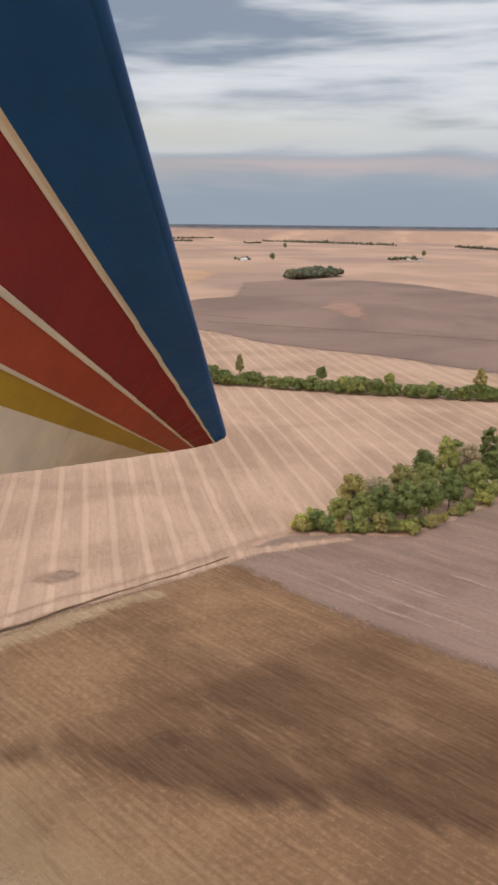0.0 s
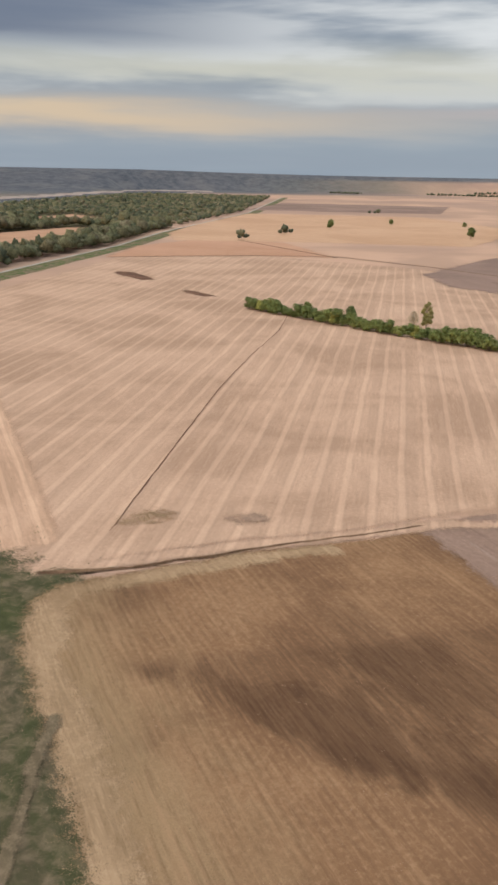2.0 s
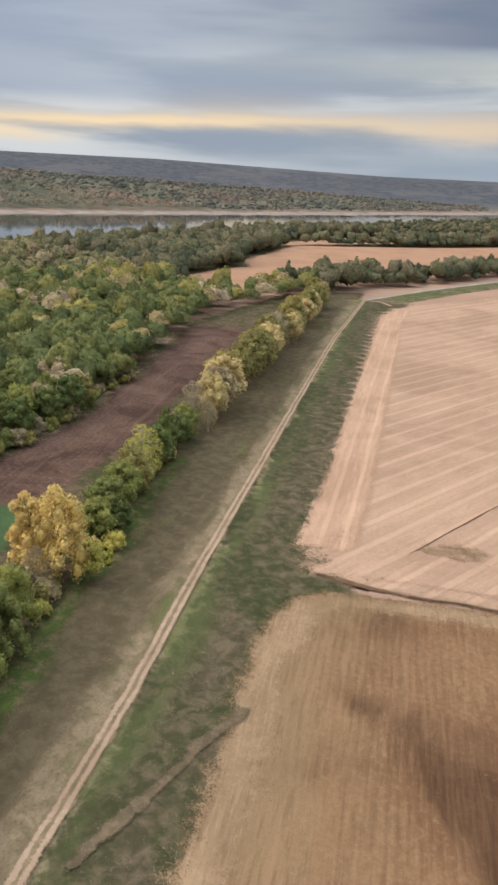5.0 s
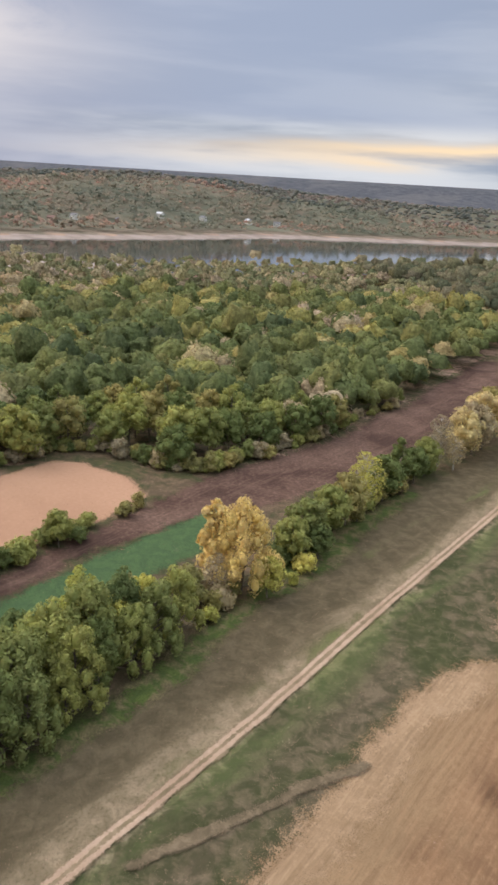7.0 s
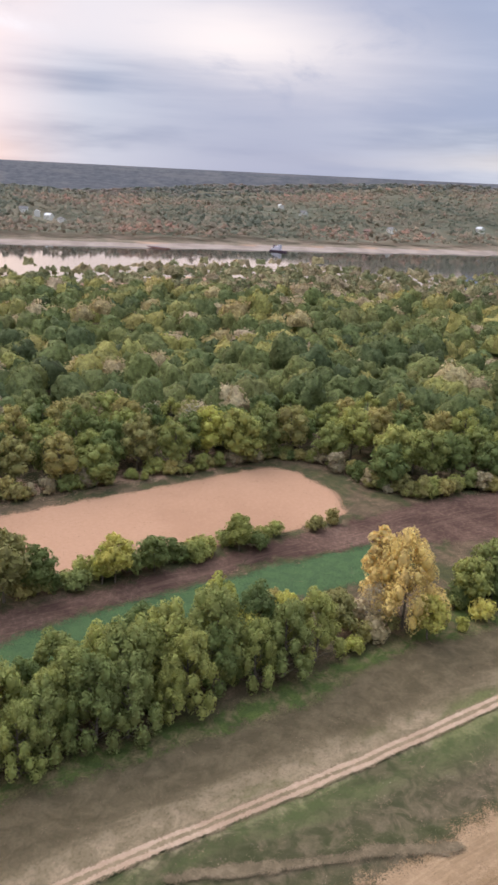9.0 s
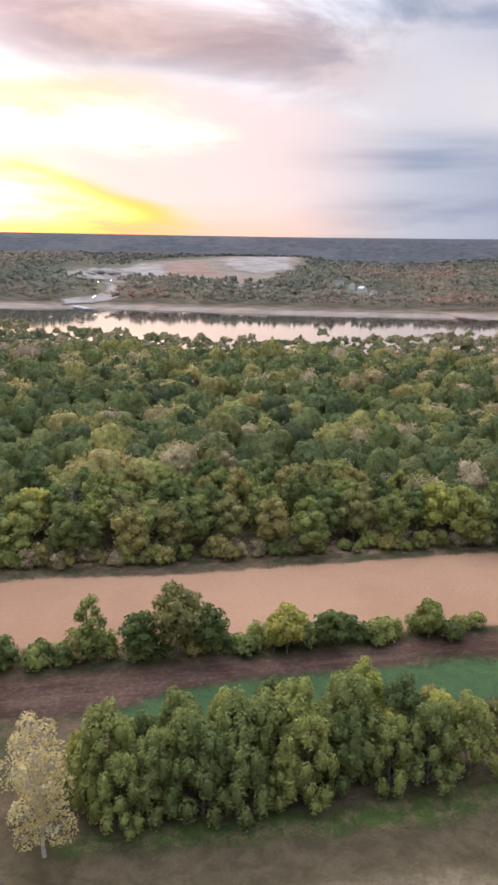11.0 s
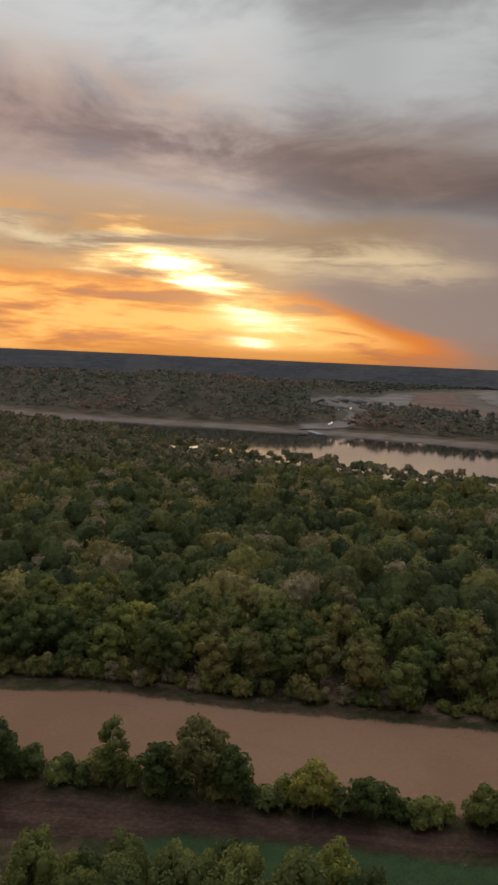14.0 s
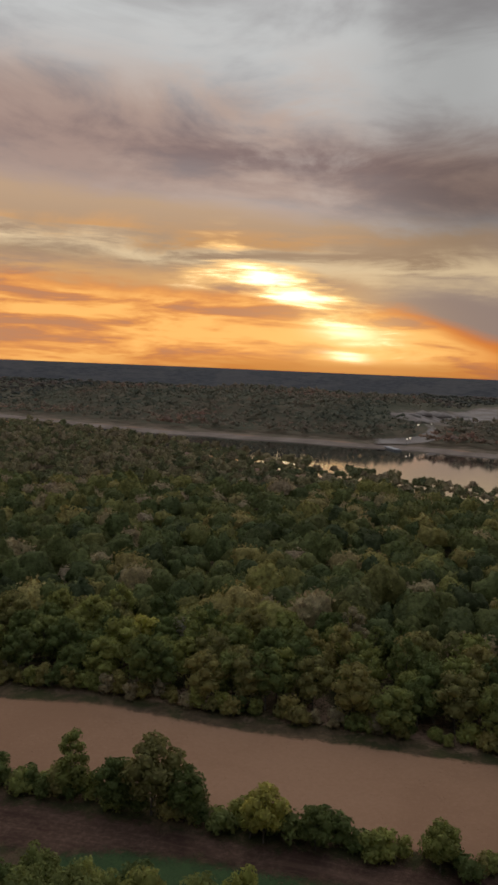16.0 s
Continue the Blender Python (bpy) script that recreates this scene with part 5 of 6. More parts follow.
# the nearest trees of the wood stand singly
close = np.argsort(reach)[:150]
edge_hue = [G_DARK, G_MID, G_OLIVE, G_MID, G_DARK, G_OLIVE, G_LIME, G_OLIVE, G_TAN, G_TAN]
for n in close:
    hue = edge_hue[min(9, int(clumped[n] * 10))]
    key = "wood_bare" if hue is G_TAN and rng.random() < 0.6 else rng.choice(["wood_a", "wood_b", "wood_c", "wood_d"])
    words = {G_DARK: "dark green", G_MID: "green", G_LIME: "yellow-green", G_OLIVE: "olive-coloured", G_TAN: "withered tan"}[hue]
    plant(key, spots[n, 0], spots[n, 1], rng.uniform(0.82, 1.12), hue, words + " broadleaf tree at the woodland's edge", "tree", "trees at the woodland's edge", rng=rng)
for k in range(150):
    a0 = k / 149 * (len(WOOD_EDGE) - 4) + 2
    n0 = int(min(a0, len(WOOD_EDGE) - 2))
    f0 = a0 - n0
    x = WOOD_EDGE[n0][0] * (1 - f0) + WOOD_EDGE[n0 + 1][0] * f0 + rng.uniform(-2.5, 2)
    y = WOOD_EDGE[n0][1] * (1 - f0) + WOOD_EDGE[n0 + 1][1] * f0 + rng.uniform(-2.5, 2)
    plant(rng.choice(["bush_a", "bush_b"]), x, y, rng.uniform(0.5, 1.25), rng.choice([G_DARK, G_OLIVE, G_MID, G_OLIVE, G_TAN]), "low shrub at the woodland's edge", "bush", "shrubs at the woodland's edge", rng=rng)
rest = np.ones(len(spots), bool)
rest[close] = False
mid_zone, far_zone = rest & (reach < 560), rest & (reach >= 560) & (reach < 1300)
near_zone, mid_zone = mid_zone & (reach < 340), mid_zone & (reach >= 340)
dry = clumped > 0.72
for zone, words, kinds, seed in ((near_zone & ~dry, "green and olive autumn woodland canopy", [dome(40 + k, 15, 13.5, 17, ICO3, 170, 0.92) for k in range(10)], 1),
                                 (near_zone & dry, "thin tan and gold crowns in the woodland", [dome(30 + k, 13.5, 14.0, 17, ICO3, 260, 0.80, -0.4, 0.88) for k in range(6)], 7),
                                 (mid_zone & ~dry, "green and olive woodland canopy towards the river", [dome(50 + k, 15, 13.5, 13, ICO2, 75, 1.25, -0.2) for k in range(10)], 4),
                                 (mid_zone & dry, "thin tan and gold crowns towards the river", [dome(35 + k, 13.5, 14.0, 15, ICO2, 130, 1.05, -0.2, 0.88) for k in range(6)], 8)):
    wood("woodland", spots[zone], kinds, G_WOOD, words, seed, (0.85, 1.15), clumped[zone], bulk[zone])
for north in (False, True):
    part_of = far_zone & ((spots[:, 1] > 330) == north)
    wood("woodland", spots[part_of], [dome((64 if north else 60) + k, 15, 14.5 if north else 12.5, 9, ICO2, 24, 1.5, -0.6 if north else 0.0) for k in range(8)], G_WOODNORTH if north else G_WOODFAR, "dark riverside woodland between bare fields" if north else "mixed autumn woodland canopy farther off", 2, (0.95, 1.25) if north else (0.75, 1.15), clumped[part_of], bulk[part_of])
last = spots[rest & (reach >= 1300)]
last = last[np.random.default_rng(4).random(len(last)) < 0.5]
wood("woodland", last, [dome(70 + k, 13, 17, 5, ICO1, 4, 2.5, -0.6) for k in range(5)], G_WOODNORTH, "distant riverside woodland", 3)

WALL_WHITE = plain("white_siding", (0.66, 0.64, 0.60), 0.7, 0.3, 0.12, 0.8)
WALL_BRICK = plain("red_brick", (0.30, 0.20, 0.16), 0.9, 0.1, 0.25, 2.0)
ROOF_GREY = plain("grey_shingle", (0.22, 0.21, 0.21), 0.9, 0.2, 0.25, 1.5)
ROOF_TIN = plain("pale_tin_roof", (0.62, 0.63, 0.64), 0.45, 0.5, 0.1, 0.4)
ROOF_RED = plain("rust_red_roof", (0.27, 0.16, 0.13), 0.8, 0.2, 0.2, 1.0)
HOUSES = ((-1581, 374, 15, WALL_WHITE, ROOF_TIN), (-1577, 431, 70, WALL_WHITE, ROOF_GREY), (-1510, 194, 40, WALL_WHITE, ROOF_TIN), (-1564, -177, 20, WALL_WHITE, ROOF_TIN), (-1477, -121, 60, WALL_WHITE, ROOF_GREY), (-1352, 5, 80, WALL_BRICK, ROOF_RED),
          (-1401, 41, 30, WALL_WHITE, ROOF_GREY), (-1407, 114, 10, WALL_BRICK, ROOF_GREY), (-1567, 282, 35, WALL_WHITE, ROOF_GREY), (-1185, -500, 25, WALL_WHITE, ROOF_TIN), (-1166, -472, 65, WALL_WHITE, ROOF_TIN), (-1200, -530, 110, WALL_WHITE, ROOF_GREY), (-1145, -442, 40, WALL_WHITE, ROOF_GREY))

# -- hills over the river
rg = np.random.default_rng(12)
a = np.radians(np.r_[rg.uniform(30, 168, 26000), rg.uniform(40, 168, 17000)])
r = np.r_[rg.uniform(950, 1900, 26000), rg.uniform(1900, 3200, 17000)]
hill = np.stack([20 - np.sin(a) * r, 75 + np.cos(a) * r], 1)
hill = hill[inside(hill[:, 0], hill[:, 1], BEYOND)]
hill = hill[gap_to(hill[:, 0], hill[:, 1], FAR_BANK) > 48]
QUARRY_HOLE = [(-950, -960), (-1340, -1185), (-1614, -1345), (-2150, -1400), (-2300, -1200), (-1620, -850), (-1343, -755), (-1204, -675), (-1130, -695), (-1165, -771), (-1130, -915), (-1000, -850), (-968, -800), (-905, -755), (-800, -720), (-790, -752), (-842, -812), (-907, -800), (-950, -850)]
hill = hill[~inside(hill[:, 0], hill[:, 1], QUARRY_HOLE)]
for x, y, *_ in HOUSES:                                  # yards, open towards the river
    hill = hill[(np.hypot(hill[:, 0] - x, hill[:, 1] - y) > 20) & (np.hypot(hill[:, 0] - x - 32, hill[:, 1] - y - 4) > 26)]
span = np.hypot(hill[:, 0] - 20, hill[:, 1] - 75)

def hill_tint(p):
    """Autumn colours in drifts: greener dells, rusty slopes."""
    drift = 0.36 + 0.36 * ripple(p[:, 0], p[:, 1], 110, 3.0) + 0.18 * ripple(p[:, 0], p[:, 1], 38, 1.4)
    return np.clip(drift + np.random.default_rng(14).normal(0, 0.12, len(p)), 0, 0.999)


near_hill, far_hill = hill[span < 1900], hill[span >= 1900]
wood("hillside_woods", near_hill, [dome(80 + k, 15, 14, 6, ICO2, 0, 2.2, 0.05) for k in range(8)], G_HILL, "wooded river bluffs, autumn colours muted by painted haze", 5, (0.6, 1.45), hill_tint(near_hill))
wood("hillside_woods", far_hill, [dome(86 + k, 13, 21, 4, ICO1, low=-0.55) for k in range(6)], G_RIDGE, "distant wooded hills, autumn colours greyed by painted haze", 6, (0.6, 1.2), hill_tint(far_hill))

# ---- far plain, river bank and small things -----------------------------


far_lines = [[(862, 3527), (931, 3162)], [(175, 4322), (420, 4050), (638, 3713)], [(60, 4400), (400, 4350)], [(-30, 3900), (40, 3880)], [(-1180, 4250), (-1000, 4140)], [(-500, 4600), (-215, 4650)],
             [(-434, 1975), (-424, 1985)], [(350, 2111), (420, 2128)], [(-35, 2030), (-5, 2040)], [(-404, 1060), (-398, 1072)], [(-390, 1190), (-380, 1210)], [(900, 2900), (1500, 2500)], [(-700, 4300), (-300, 4200)]]
rows_of_trees = []
rg = np.random.default_rng(31)
for line in far_lines:
    n = max(3, int(math.dist(*line[:2]) * (len(line) - 1) / 5.5))
    for k in range(n):
        f = k / (n - 1) * (len(line) - 1)
        m = min(int(f), len(line) - 2)
        p = np.array(line[m]) * (1 - f + m) + np.array(line[m + 1]) * (f - m)
        rows_of_trees.append(p + rg.normal(0, 4 if math.dist(*line[:2]) > 60 else 2, 2))
wood("shelter_belt", np.array(rows_of_trees), [dome(90 + k, 13, 14, 6, ICO2, 8, 1.6, -0.9) for k in range(4)], G_FAR, "dark shelter belts and farm trees on the far plain", 21)
wood("plain_thicket", scatter(6, [(52, 1345), (80, 1330), (150, 1425), (160, 1470), (120, 1460), (62, 1400)], 8.0), [dome(100 + k, 15, 15, 7, ICO2, 16, 1.4, -0.9) for k in range(4)], G_FAR, "lone dark thicket in the open fields", 22)
for x, y, s, kind in ((-120, 1261, 1.1, "round_a"), (53, 2083, 1.2, "round_a"), (-370, 1397, 1.0, "round_b"), (-295, 1534, 0.8, "round_b"), (500, 2420, 1.3, "round_b"), (-164, 1536, 0.7, "round_a"), (131, 3236, 1.3, "round_a"), (-360, 1353, 0.8, "round_b")):
    plant(kind, x, y, s, G_DARK, "lone dark tree in the open harvested fields", "tree", "lone trees on the plain", rng=rng)

PANE = plain("window_glass", (0.04, 0.05, 0.06), 0.08, 0.6, 0.1, 1.0)
DOORPAINT = plain("door_paint", (0.16, 0.09, 0.06), 0.6, 0.3, 0.15, 2.0)


def solid(parts):
    """Boxes (centre, size) and loose faces as one bmesh."""
    bm = bmesh.new()
    for (cx, cy, cz), (sx, sy, sz) in parts:
        made = bmesh.ops.create_cube(bm, size=1.0)["verts"]
        for v in made:
            v.co = Vector((v.co.x * sx + cx, v.co.y * sy + cy, v.co.z * sz + cz))
    bmesh.ops.bevel(bm, geom=list(bm.edges), offset=0.02, segments=1, affect="EDGES")
    return bm


def part(name, bm, mat, parent, label=""):
    mesh = bpy.data.meshes.new(name)
    bm.to_mesh(mesh)
    bm.free()
    return link(name, mesh, mat, parent, label)


def house(x, y, turn, length, width, eaves, wall_mat, roof_mat, label, category="house", lift=0.0):
    root = new(category.replace(" ", "_"))
    root.matrix_basis = pose(x, y, float(land(np.array([x]), np.array([y]))[0]) + lift, 0, 0, turn)
    rise = width * 0.32
    bm = bmesh.new()
    a, w = length / 2, width / 2
    v = [bm.verts.new(p) for p in ((-a, -w, -4), (a, -w, -4), (a, w, -4), (-a, w, -4), (-a, -w, eaves), (a, -w, eaves), (a, w, eaves), (-a, w, eaves), (-a, 0, eaves + rise), (a, 0, eaves + rise))]
    for f in ((0, 1, 5, 4), (2, 3, 7, 6), (1, 2, 6, 9, 5), (3, 0, 4, 8, 7), (3, 2, 1, 0), (4, 5, 9, 8), (6, 7, 8, 9)):
        bm.faces.new([v[k] for k in f])
    part("wall", bm, wall_mat, root)
    for side in (-1, 1):
        bm = bmesh.new()
        q = [(-a - 0.4, side * (w + 0.5), eaves - 0.3), (a + 0.4, side * (w + 0.5), eaves - 0.3), (a + 0.4, 0, eaves + rise + 0.05), (-a - 0.4, 0, eaves + rise + 0.05)]
        lo, hi = [bm.verts.new(p) for p in q], [bm.verts.new((p[0], p[1], p[2] + 0.25)) for p in q]
        for f in ((lo[3], lo[2], lo[1], lo[0]), tuple(hi), *((lo[k], lo[(k + 1) % 4], hi[(k + 1) % 4], hi[k]) for k in range(4))):
            bm.faces.new(f)
        bmesh.ops.recalc_face_normals(bm, faces=list(bm.faces))
        part("roof", bm, roof_mat, root)
        for k in (-0.3, 0.3):
            part("window", solid([((k * length, side * w, eaves * 0.55), (1.2, 0.12, 1.3))]), PANE, root)
    part("door", solid([((0, -w, 1.05), (1.0, 0.14, 2.1))]), DOORPAINT, root)
    part("chimney", solid([((length * 0.25, 0.6, eaves + rise * 0.9), (0.8, 0.8, 1.8))]), WALL_BRICK, root)
    return tagged(root, label, category)


for x, y, turn, l, w, h, wm, rm, text in ((396, 2126, 20, 30, 12, 5, WALL_WHITE, ROOF_TIN, "white farm shed with a pale tin roof"), (432, 2138, 10, 14, 9, 5, WALL_WHITE, ROOF_GREY, "white farmhouse with a grey roof"),
                                          (-16, 2022, 30, 13, 9, 5, WALL_WHITE, ROOF_TIN, "white farmhouse among a few trees"), (-18, 2037, 100, 10, 7, 4, WALL_WHITE, ROOF_GREY, "small white barn beside the farmhouse")):
    house(x, y, turn, l, w, h, wm, rm, text)
for n, (x, y, turn, wm, rm) in enumerate(HOUSES):
    house(x, y, turn, 17 if n % 3 == 0 else 13, 9, 5.5, wm, rm, ("white" if wm is WALL_WHITE else "brick") + " riverside house among trees on the bluff", lift=1.0)

# towboat near the far bank
HULL = plain("dark_hull", (0.10, 0.05, 0.08), 0.5, 0.4, 0.2, 0.5)
DECK = plain("pale_deckhouse", (0.70, 0.66, 0.72), 0.5, 0.4, 0.08, 0.5)
boat = new("towboat")
boat.matrix_basis = pose(-1062, -96, -4.0, 0, 0, 62)
bm = bmesh.new()
ring = [(-12, -4), (9, -4), (13, -2), (13, 2), (9, 4), (-12, 4)]
lo, hi = [bm.verts.new((x, y * 0.85, -0.5)) for x, y in ring], [bm.verts.new((x, y, 1.9)) for x, y in ring]
bm.faces.new(hi), bm.faces.new(lo[::-1])
for k in range(6):
    bm.faces.new((lo[k], lo[(k + 1) % 6], hi[(k + 1) % 6], hi[k]))
part("hull", bm, HULL, boat, "dark wine-red hull")
part("deckhouse", solid([((-3, 0, 3.2), (13, 6, 2.6)), ((-1, 0, 5.7), (9, 5, 2.4))]), DECK, boat)
part("wheelhouse", solid([((2, 0, 8.0), (4, 4, 2.2))]), DECK, boat)
for s in (-1.2, 1.2):
    part("funnel", solid([((-7, s, 6.5), (0.9, 0.9, 4.0))]), HULL, boat)
tagged(boat, "small towboat with pale deckhouse on the river", "boat")

# moored barge and quay
barge = new("barge")
barge.matrix_basis = pose(-786, -715, -4.0, 0, 0, 66)
part("hull", solid([((0, 0, 0.6), (58, 10, 2.6))]), plain("grey_barge_steel", (0.30, 0.29, 0.30), 0.7, 0.3, 0.2, 0.3), barge)
part("hatch_cover", solid([((-14, 0, 2.2), (24, 8, 0.7)), ((14, 0, 2.2), (24, 8, 0.7))]), ROOF_TIN, barge)
tagged(barge, "long grey barge moored below the quarry", "barge")

tow = new("barge")
tow.matrix_basis = pose(-996, -251, -4.0, 0, 0, 59.4)
part("hull", solid([((0, 0, 0.4), (58, 9, 2.0))]), plain("rusty_barge_steel", (0.26, 0.13, 0.10), 0.7, 0.3, 0.2, 0.3), tow)
part("hatch_cover", solid([((0, 0, 1.6), (52, 7, 0.5))]), HULL, tow)
tagged(tow, "long low rust-red barge beside the sandy bank", "barge")

# quarry on the far side
SPOIL = soil("quarry_spoil", (0.25, 0.20, 0.16), (0.31, 0.25, 0.20), (0.38, 0.31, 0.25), 0.02, None, bump=0.3, fray=0.02)
QUARRY_RED = soil("quarry_red_earth", (0.30, 0.19, 0.15), (0.37, 0.245, 0.19), (0.44, 0.31, 0.25), 0.02, None, bump=0.3, fray=0.03)
patch("quarry_yard", [(-977, -950), (-1340, -1164), (-1614, -1322), (-1861, -1300), (-2150, -1380), (-2250, -1200), (-1595, -850), (-1343, -768), (-1204, -687), (-1175, -771), (-1140, -925), (-956, -892)], SPOIL, "tan broken ground round the quarry", "quarry", 10.0, 20, 30.0, drape=1.5)
for QUARRY_LAND, stone, words in (([(-980, -947), (-1120, -1012), (-1317, -1142), (-1560, -1274), (-1604, -1235), (-1307, -985), (-1170, -940), (-1146, -973), (-1010, -890), (-970, -861), (-964, -901)], QUARRY, "pale dusty quarry floor over the river"),
                                  ([(-1634, -1268), (-1746, -1224), (-1504, -1013), (-1367, -874), (-1350, -800), (-1239, -750), (-1229, -806), (-1258, -950)], QUARRY_RED, "reddish bare earth in the quarry"),
                                  ([(-1824, -1221), (-2004, -1285), (-2102, -1254), (-2190, -1212), (-1900, -1049), (-1619, -871), (-1636, -905), (-1488, -876), (-1542, -975)], QUARRY, "pale stone bowl cut into the quarry slope"),
                                  ([(-1198, -793), (-1275, -754), (-1214, -679), (-1141, -701)], QUARRY, "pale strip of crushed stone below the quarry")):
    patch("quarry_floor", QUARRY_LAND, stone, words, "quarry", 8.0, 20, 14.0, drape=2.5)
patch("quarry_ramp", [(-987, -861), (-968, -805), (-910, -761), (-829, -735), (-783, -745), (-842, -810), (-907, -793), (-937, -802)], QUARRY, "pale ramp from the quarry down to the river", "quarry", 4.0, 10, 8.0, drape=1.2)
rg = np.random.default_rng(77)
for n, (x, y, r, h) in enumerate(((-1110, -1000, 22, 8), (-1180, -1040, 26, 10), (-1240, -1080, 22, 8), (-1040, -950, 14, 5), (-1330, -1110, 24, 8), (-1240, -745, 14, 5))):
    v, f = ICO2
    w = v * rg.uniform(0.85, 1.15, (len(v), 1)) * (r, r, 1)
    d = np.hypot(w[:, 0], w[:, 1]) / r
    w[:, 2] = np.where(v[:, 2] > 0, h * np.clip(1.05 - d, 0, 1) * rg.uniform(0.9, 1.1, len(v)), -3)
    mesh = raw("gravel_mound", w, f)
    mesh.attributes.new("rim", "FLOAT", "POINT").data.foreach_set("value", np.ones(len(w), np.float32))
    heap = link("gravel_mound", mesh, QUARRY)
    heap.matrix_basis = pose(x, y, float(land(np.array([x]), np.array([y]))[0]) + 2.5)
    tagged(heap, "pale mound of crushed stone in the quarry", "gravel mound", "gravel mounds in the quarry")
GLOW, gt, gb = material("lamp_glow", 0.4, 0.3)
gb.inputs["Emission Color"].default_value, gb.inputs["Emission Strength"].default_value = (1.0, 0.80, 0.55, 1), 14.0
STEEL = plain("lamp_steel", (0.25, 0.25, 0.26), 0.5, 0.4, 0.1, 1.0, 0.6)
for x, y, h in ((-937, -825, 9), (-960, -820, 9), (-830, -733, 8), (-850, -748, 8)):
    mast = new("lamp_mast")
    mast.matrix_basis = pose(x, y, float(land(np.array([x]), np.array([y]))[0]) + 1.0)
    link("pole", raw("pole", *tube([(0, 0, -3), (0, 0, h)], [0.3, 0.16])), STEEL, mast)
    v, f = ICO1
    link("lamp", raw("lamp", v * (0.8, 0.8, 0.6) + (0, 0, h), f), GLOW, mast, "glowing warm lamp head")
    tagged(mast, "tall lamp mast glowing at the quarry dock", "lamp", "lamps at the quarry dock")

# dry weeds on the field side of the levee
rg = np.random.default_rng(9)
W_SHADES = [(0.10, 0.12, 0.05), (0.15, 0.145, 0.07), (0.22, 0.175, 0.11), (0.32, 0.245, 0.165), (0.26, 0.21, 0.16)]
G_WEED = foliage("weed_stems", W_SHADES, "tint")
s = np.r_[rg.uniform(-60, 330, 3600), rg.uniform(110, 340, 2400)]
d = np.r_[rg.uniform(4, 31, 3600), np.repeat((18.0, 24.5), 1200) + rg.normal(0, 0.9, 2400)]          # strewn, and in two lines beside the field
wx, wy = -31 - 0.693 * s + 0.721 * d, 53 + 0.721 * s + 0.693 * d
keep = ~inside(wx, wy, SOYLAND) & (d < 27) & (s < 300 - d)
weed_spots = np.stack([wx, wy], 1)[keep]


def tuft(seed, n, r, h):
    rg2 = np.random.default_rng(seed)
    p = rg2.normal(0, r * 0.5, (n, 3)) * (1, 1, 0)
    a = rg2.uniform(0, 2 * math.pi, n)
    out = np.stack([np.cos(a), np.sin(a), np.zeros(n)], 1)
    tip = p + out * r * 0.5 + np.stack([np.zeros(n), np.zeros(n), rg2.uniform(0.5, 1.0, n) * h], 1)
    side = np.cross(out, (0, 0, 1)) * r * 0.35
    return np.stack([p - side, p + side, tip + side * 0.6], 1).reshape(-1, 3), np.arange(n * 3).reshape(-1, 3)


wood("levee_weeds", weed_spots, [tuft(k, 14, 0.8, 0.45) for k in range(5)], G_WEED, "dry grey-brown weed tufts on the levee slope", 33, (0.6, 1.4))
LOW = [(-81, 141), (-76, 144), (-72, 142), (-70, 148), (-60, 156), (-50, 165), (-84, 146), (-88, 152), (-93, 158), (-47, 186), (-44, 184), (-50, 184), (-46, 187)]
spots_low = np.repeat(np.array(LOW, float), 9, 0) + rg.normal(0, 1.3, (len(LOW) * 9, 2))
wood("ditch_brush", spots_low, [tuft(20 + k, 16, 0.9, 0.7) for k in range(4)], G_WEED, "dead brush along the field ditch", 34, (0.6, 1.3))

# ---- the aircraft's wing, as it hangs beside the eye at the start --------
SAILCLOTH = {}
for key, colour in (("blue", (0.012, 0.095, 0.27)), ("dark_red", (0.26, 0.020, 0.018)), ("orange_red", (0.46, 0.075, 0.035)), ("yellow", (0.52, 0.33, 0.03)), ("cream", (0.80, 0.68, 0.50))):
    SAILCLOTH[key] = plain(key + "_sailcloth", colour, 0.45, 0.35, 0.10, 3.0)
# root and tip of each seam line from the leading to the trailing edge
SEAMS = [((-0.559, 2.269, 85.137), (-0.135, 4.84, 82.746)),
         ((-1.02, 2.387, 84.803), (-0.219, 4.86, 82.704)),
         ((-1.137, 2.324, 84.179), (-0.348, 4.9, 82.659)),
         ((-1.201, 2.309, 83.85), (-0.499, 4.932, 82.623)),
         ((-1.241, 2.308, 83.653), (-0.639, 4.966, 82.597)),
         ((-1.296, 2.271, 83.202), (-0.776, 4.999, 82.564))]
wing = tagged(new("aircraft_wing"), "striped blue, red, orange, yellow and cream ultralight wing", "aircraft wing")
wing.matrix_basis = Matrix.Translation(SEAMS[0][0])
HOME = Vector(SEAMS[0][0])
UPWARD = (Vector(SEAMS[-1][0]) - Vector(SEAMS[0][0])).cross(Vector(SEAMS[0][1]) - Vector(SEAMS[0][0])).normalized()
UPWARD = UPWARD if UPWARD.z > 0 else -UPWARD
SPAN = 72
CREASES = (0.0, 0.48, 0.60, 0.70, 0.78, 0.84, 0.89, 0.93, 0.965, 1.001)          # overlapping cloths, closer towards the tip


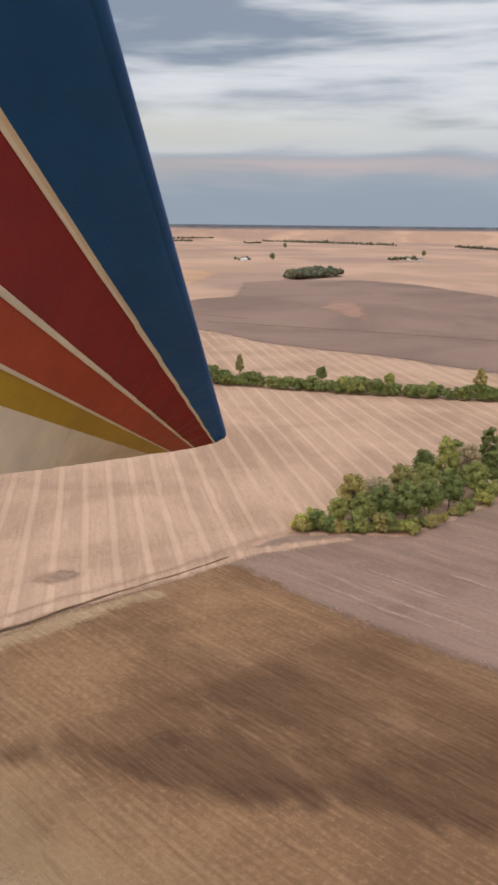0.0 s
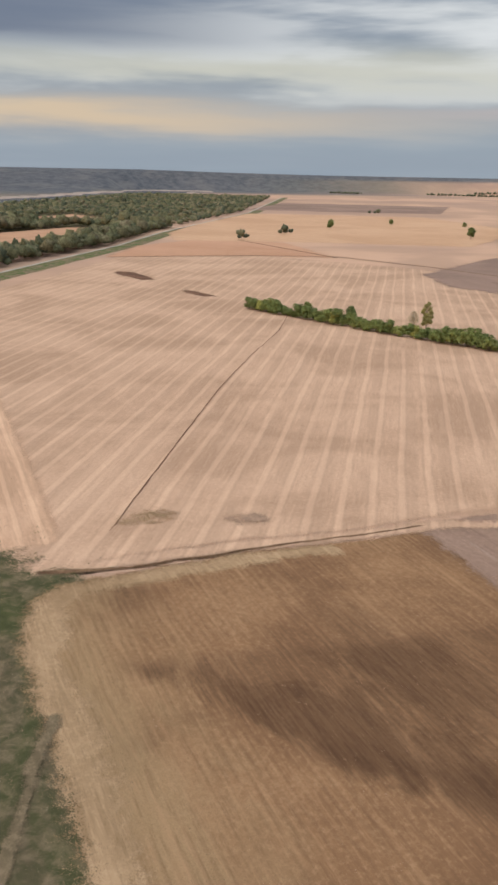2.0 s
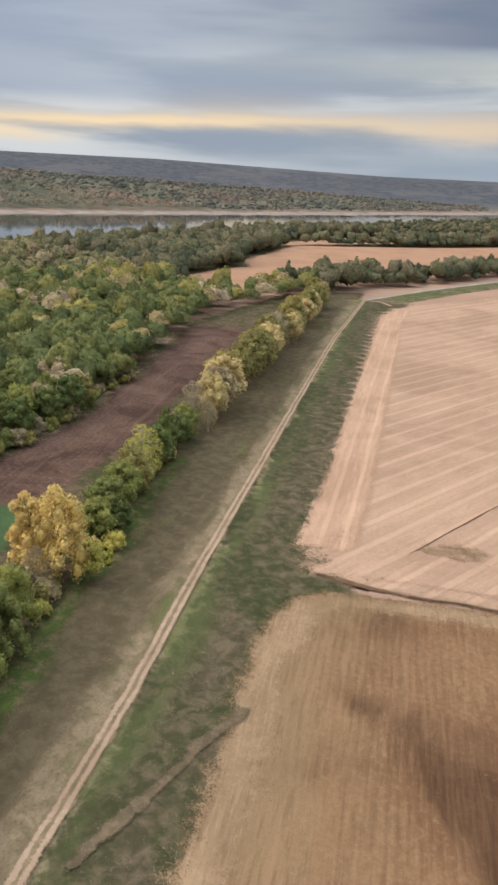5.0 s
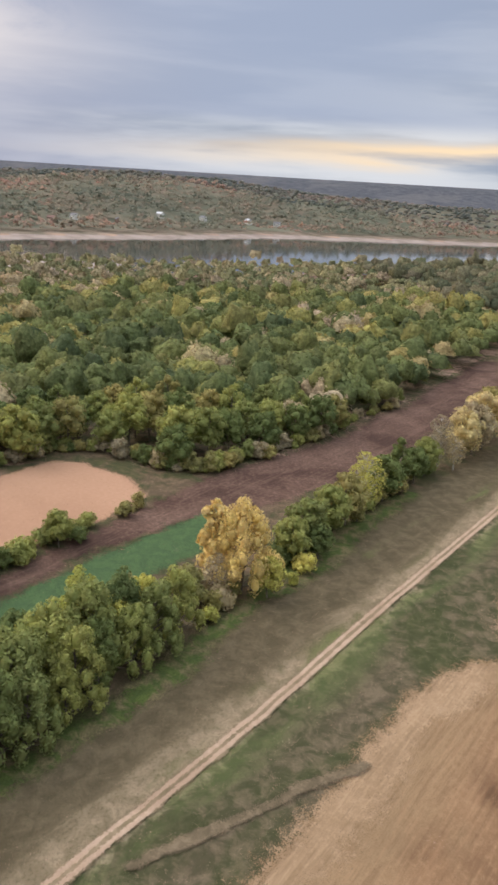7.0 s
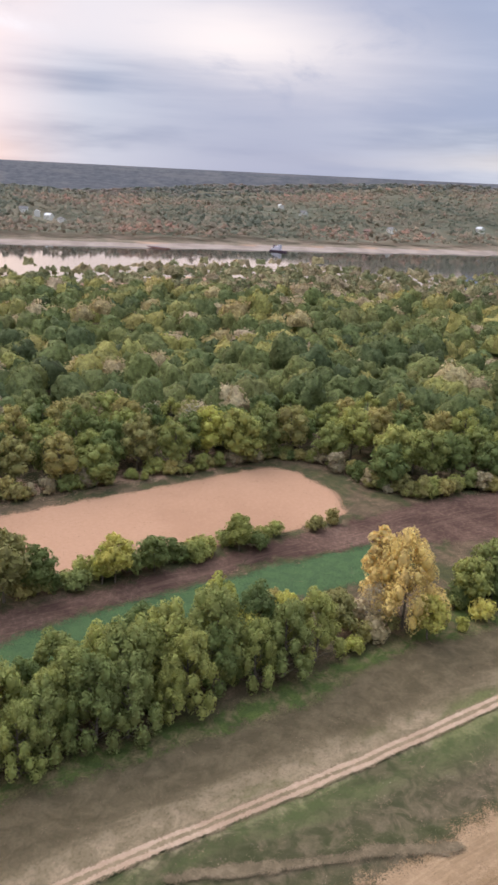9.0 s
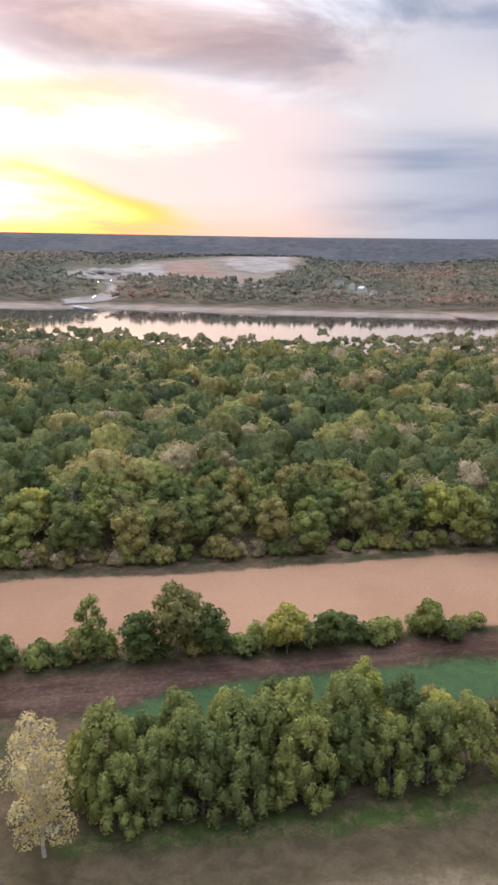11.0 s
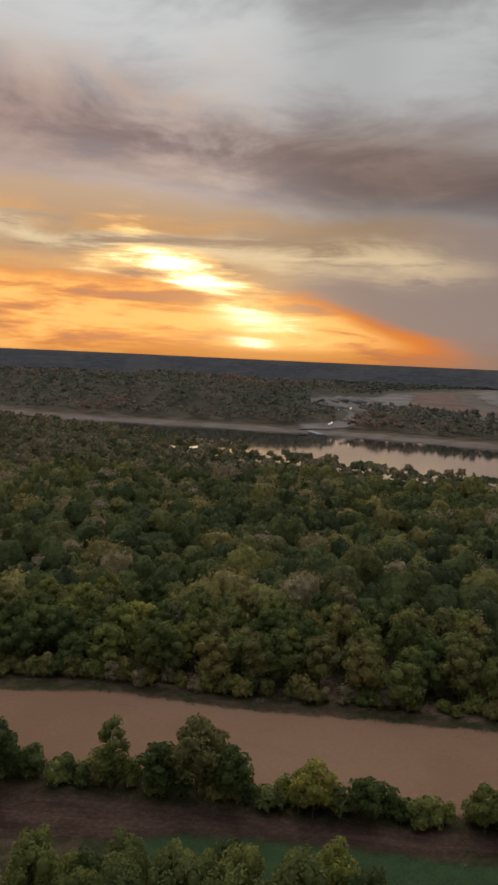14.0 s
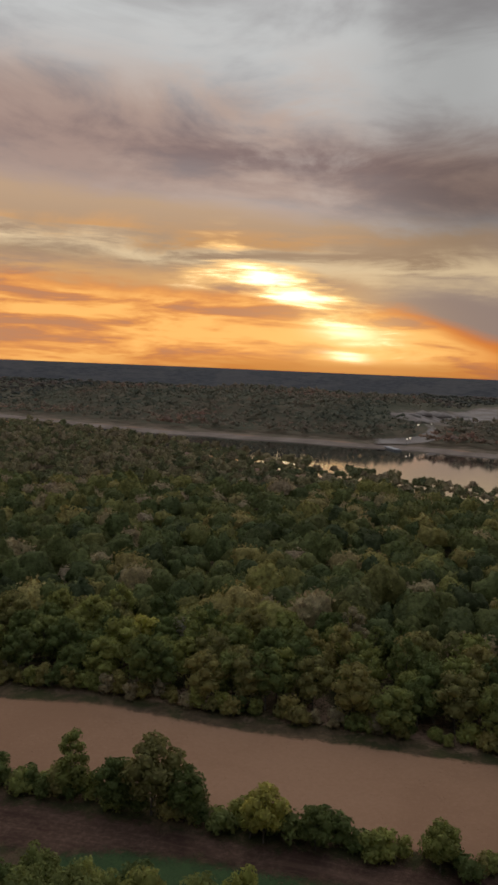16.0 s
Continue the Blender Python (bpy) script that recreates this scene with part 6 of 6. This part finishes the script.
def seam_at(k, f):
    """A point of the underside: k runs over the chord from seam to seam, f along the span."""
    n = max(0, min(int(k), len(SEAMS) - 2))
    a = Vector(SEAMS[n][0]).lerp(Vector(SEAMS[n][1]), f)
    b = Vector(SEAMS[n + 1][0]).lerp(Vector(SEAMS[n + 1][1]), f)
    c = k / (len(SEAMS) - 1)
    cloth = max(i for i, at in enumerate(CREASES) if at <= f)
    sag = 0.012 * (f - CREASES[cloth]) / (CREASES[cloth + 1] - CREASES[cloth]) * (cloth > 0) * min(1.0, max(0.0, k))
    return a.lerp(b, k - n) + UPWARD * (0.16 * c * (1 - c) * (1.15 - f) - sag + 0.050 * (max(0.0, 0.22 - k) / 0.32) ** 2 * (1.0 - 0.6 * f)) - HOME


def sail(name, k0, k1, mat, thick=0.006, proud=0.0, across=4, label=""):
    bm = bmesh.new()
    grid = [[[bm.verts.new(seam_at(k0 + (k1 - k0) * q / across, s / SPAN) + UPWARD * h) for q in range(across + 1)] for s in range(SPAN + 1)] for h in (-proud, thick - proud)]
    for s in range(SPAN):
        for q in range(across):
            for g in grid:
                bm.faces.new((g[s][q], g[s + 1][q], g[s + 1][q + 1], g[s][q + 1]))
        for q in (0, across):
            bm.faces.new((grid[0][s][q], grid[0][s + 1][q], grid[1][s + 1][q], grid[1][s][q]))
    for s in (0, SPAN):
        for q in range(across):
            bm.faces.new((grid[0][s][q], grid[0][s][q + 1], grid[1][s][q + 1], grid[1][s][q]))
    bmesh.ops.recalc_face_normals(bm, faces=list(bm.faces))
    return part(name, bm, mat, wing, label)


front = sail("leading_panel", -0.10, 1.0, SAILCLOTH["blue"], across=20, label="blue leading panel")
front.data.shade_smooth()
sail("sail_panel", 1.0, 2.0, SAILCLOTH["dark_red"], label="dark red sail panel")
sail("sail_panel", 2.0, 3.0, SAILCLOTH["orange_red"], label="orange-red sail panel")
sail("sail_panel", 3.0, 4.0, SAILCLOTH["yellow"], label="yellow sail panel")
sail("sail_panel", 4.0, 5.0, SAILCLOTH["cream"], label="cream trailing panel")
for k, w in ((1.0, 0.05), (2.0, 0.05), (3.0, 0.05)):
    sail("seam_tape", k - w, k + w, SAILCLOTH["cream"], 0.004, 0.006, 2, "cream seam tape")
edge_line = [tuple(seam_at(-0.06, s / SPAN) + UPWARD * 0.022) for s in range(SPAN + 1)]
nose = link("leading_edge", raw("leading_edge", *tube(edge_line, [0.040 - 0.018 * s / SPAN for s in range(SPAN + 1)], 20)), SAILCLOTH["blue"], wing, "rounded blue leading edge")
nose.data.shade_smooth()
tip_line = [tuple(seam_at(0.12 + 0.88 * s / 8, 0.992) + UPWARD * 0.012) for s in range(9)]
link("tip_tube", raw("tip_tube", *tube(tip_line, [0.018 - 0.001 * s for s in range(9)], 10)), SAILCLOTH["blue"], wing, "blue wing tip edge")
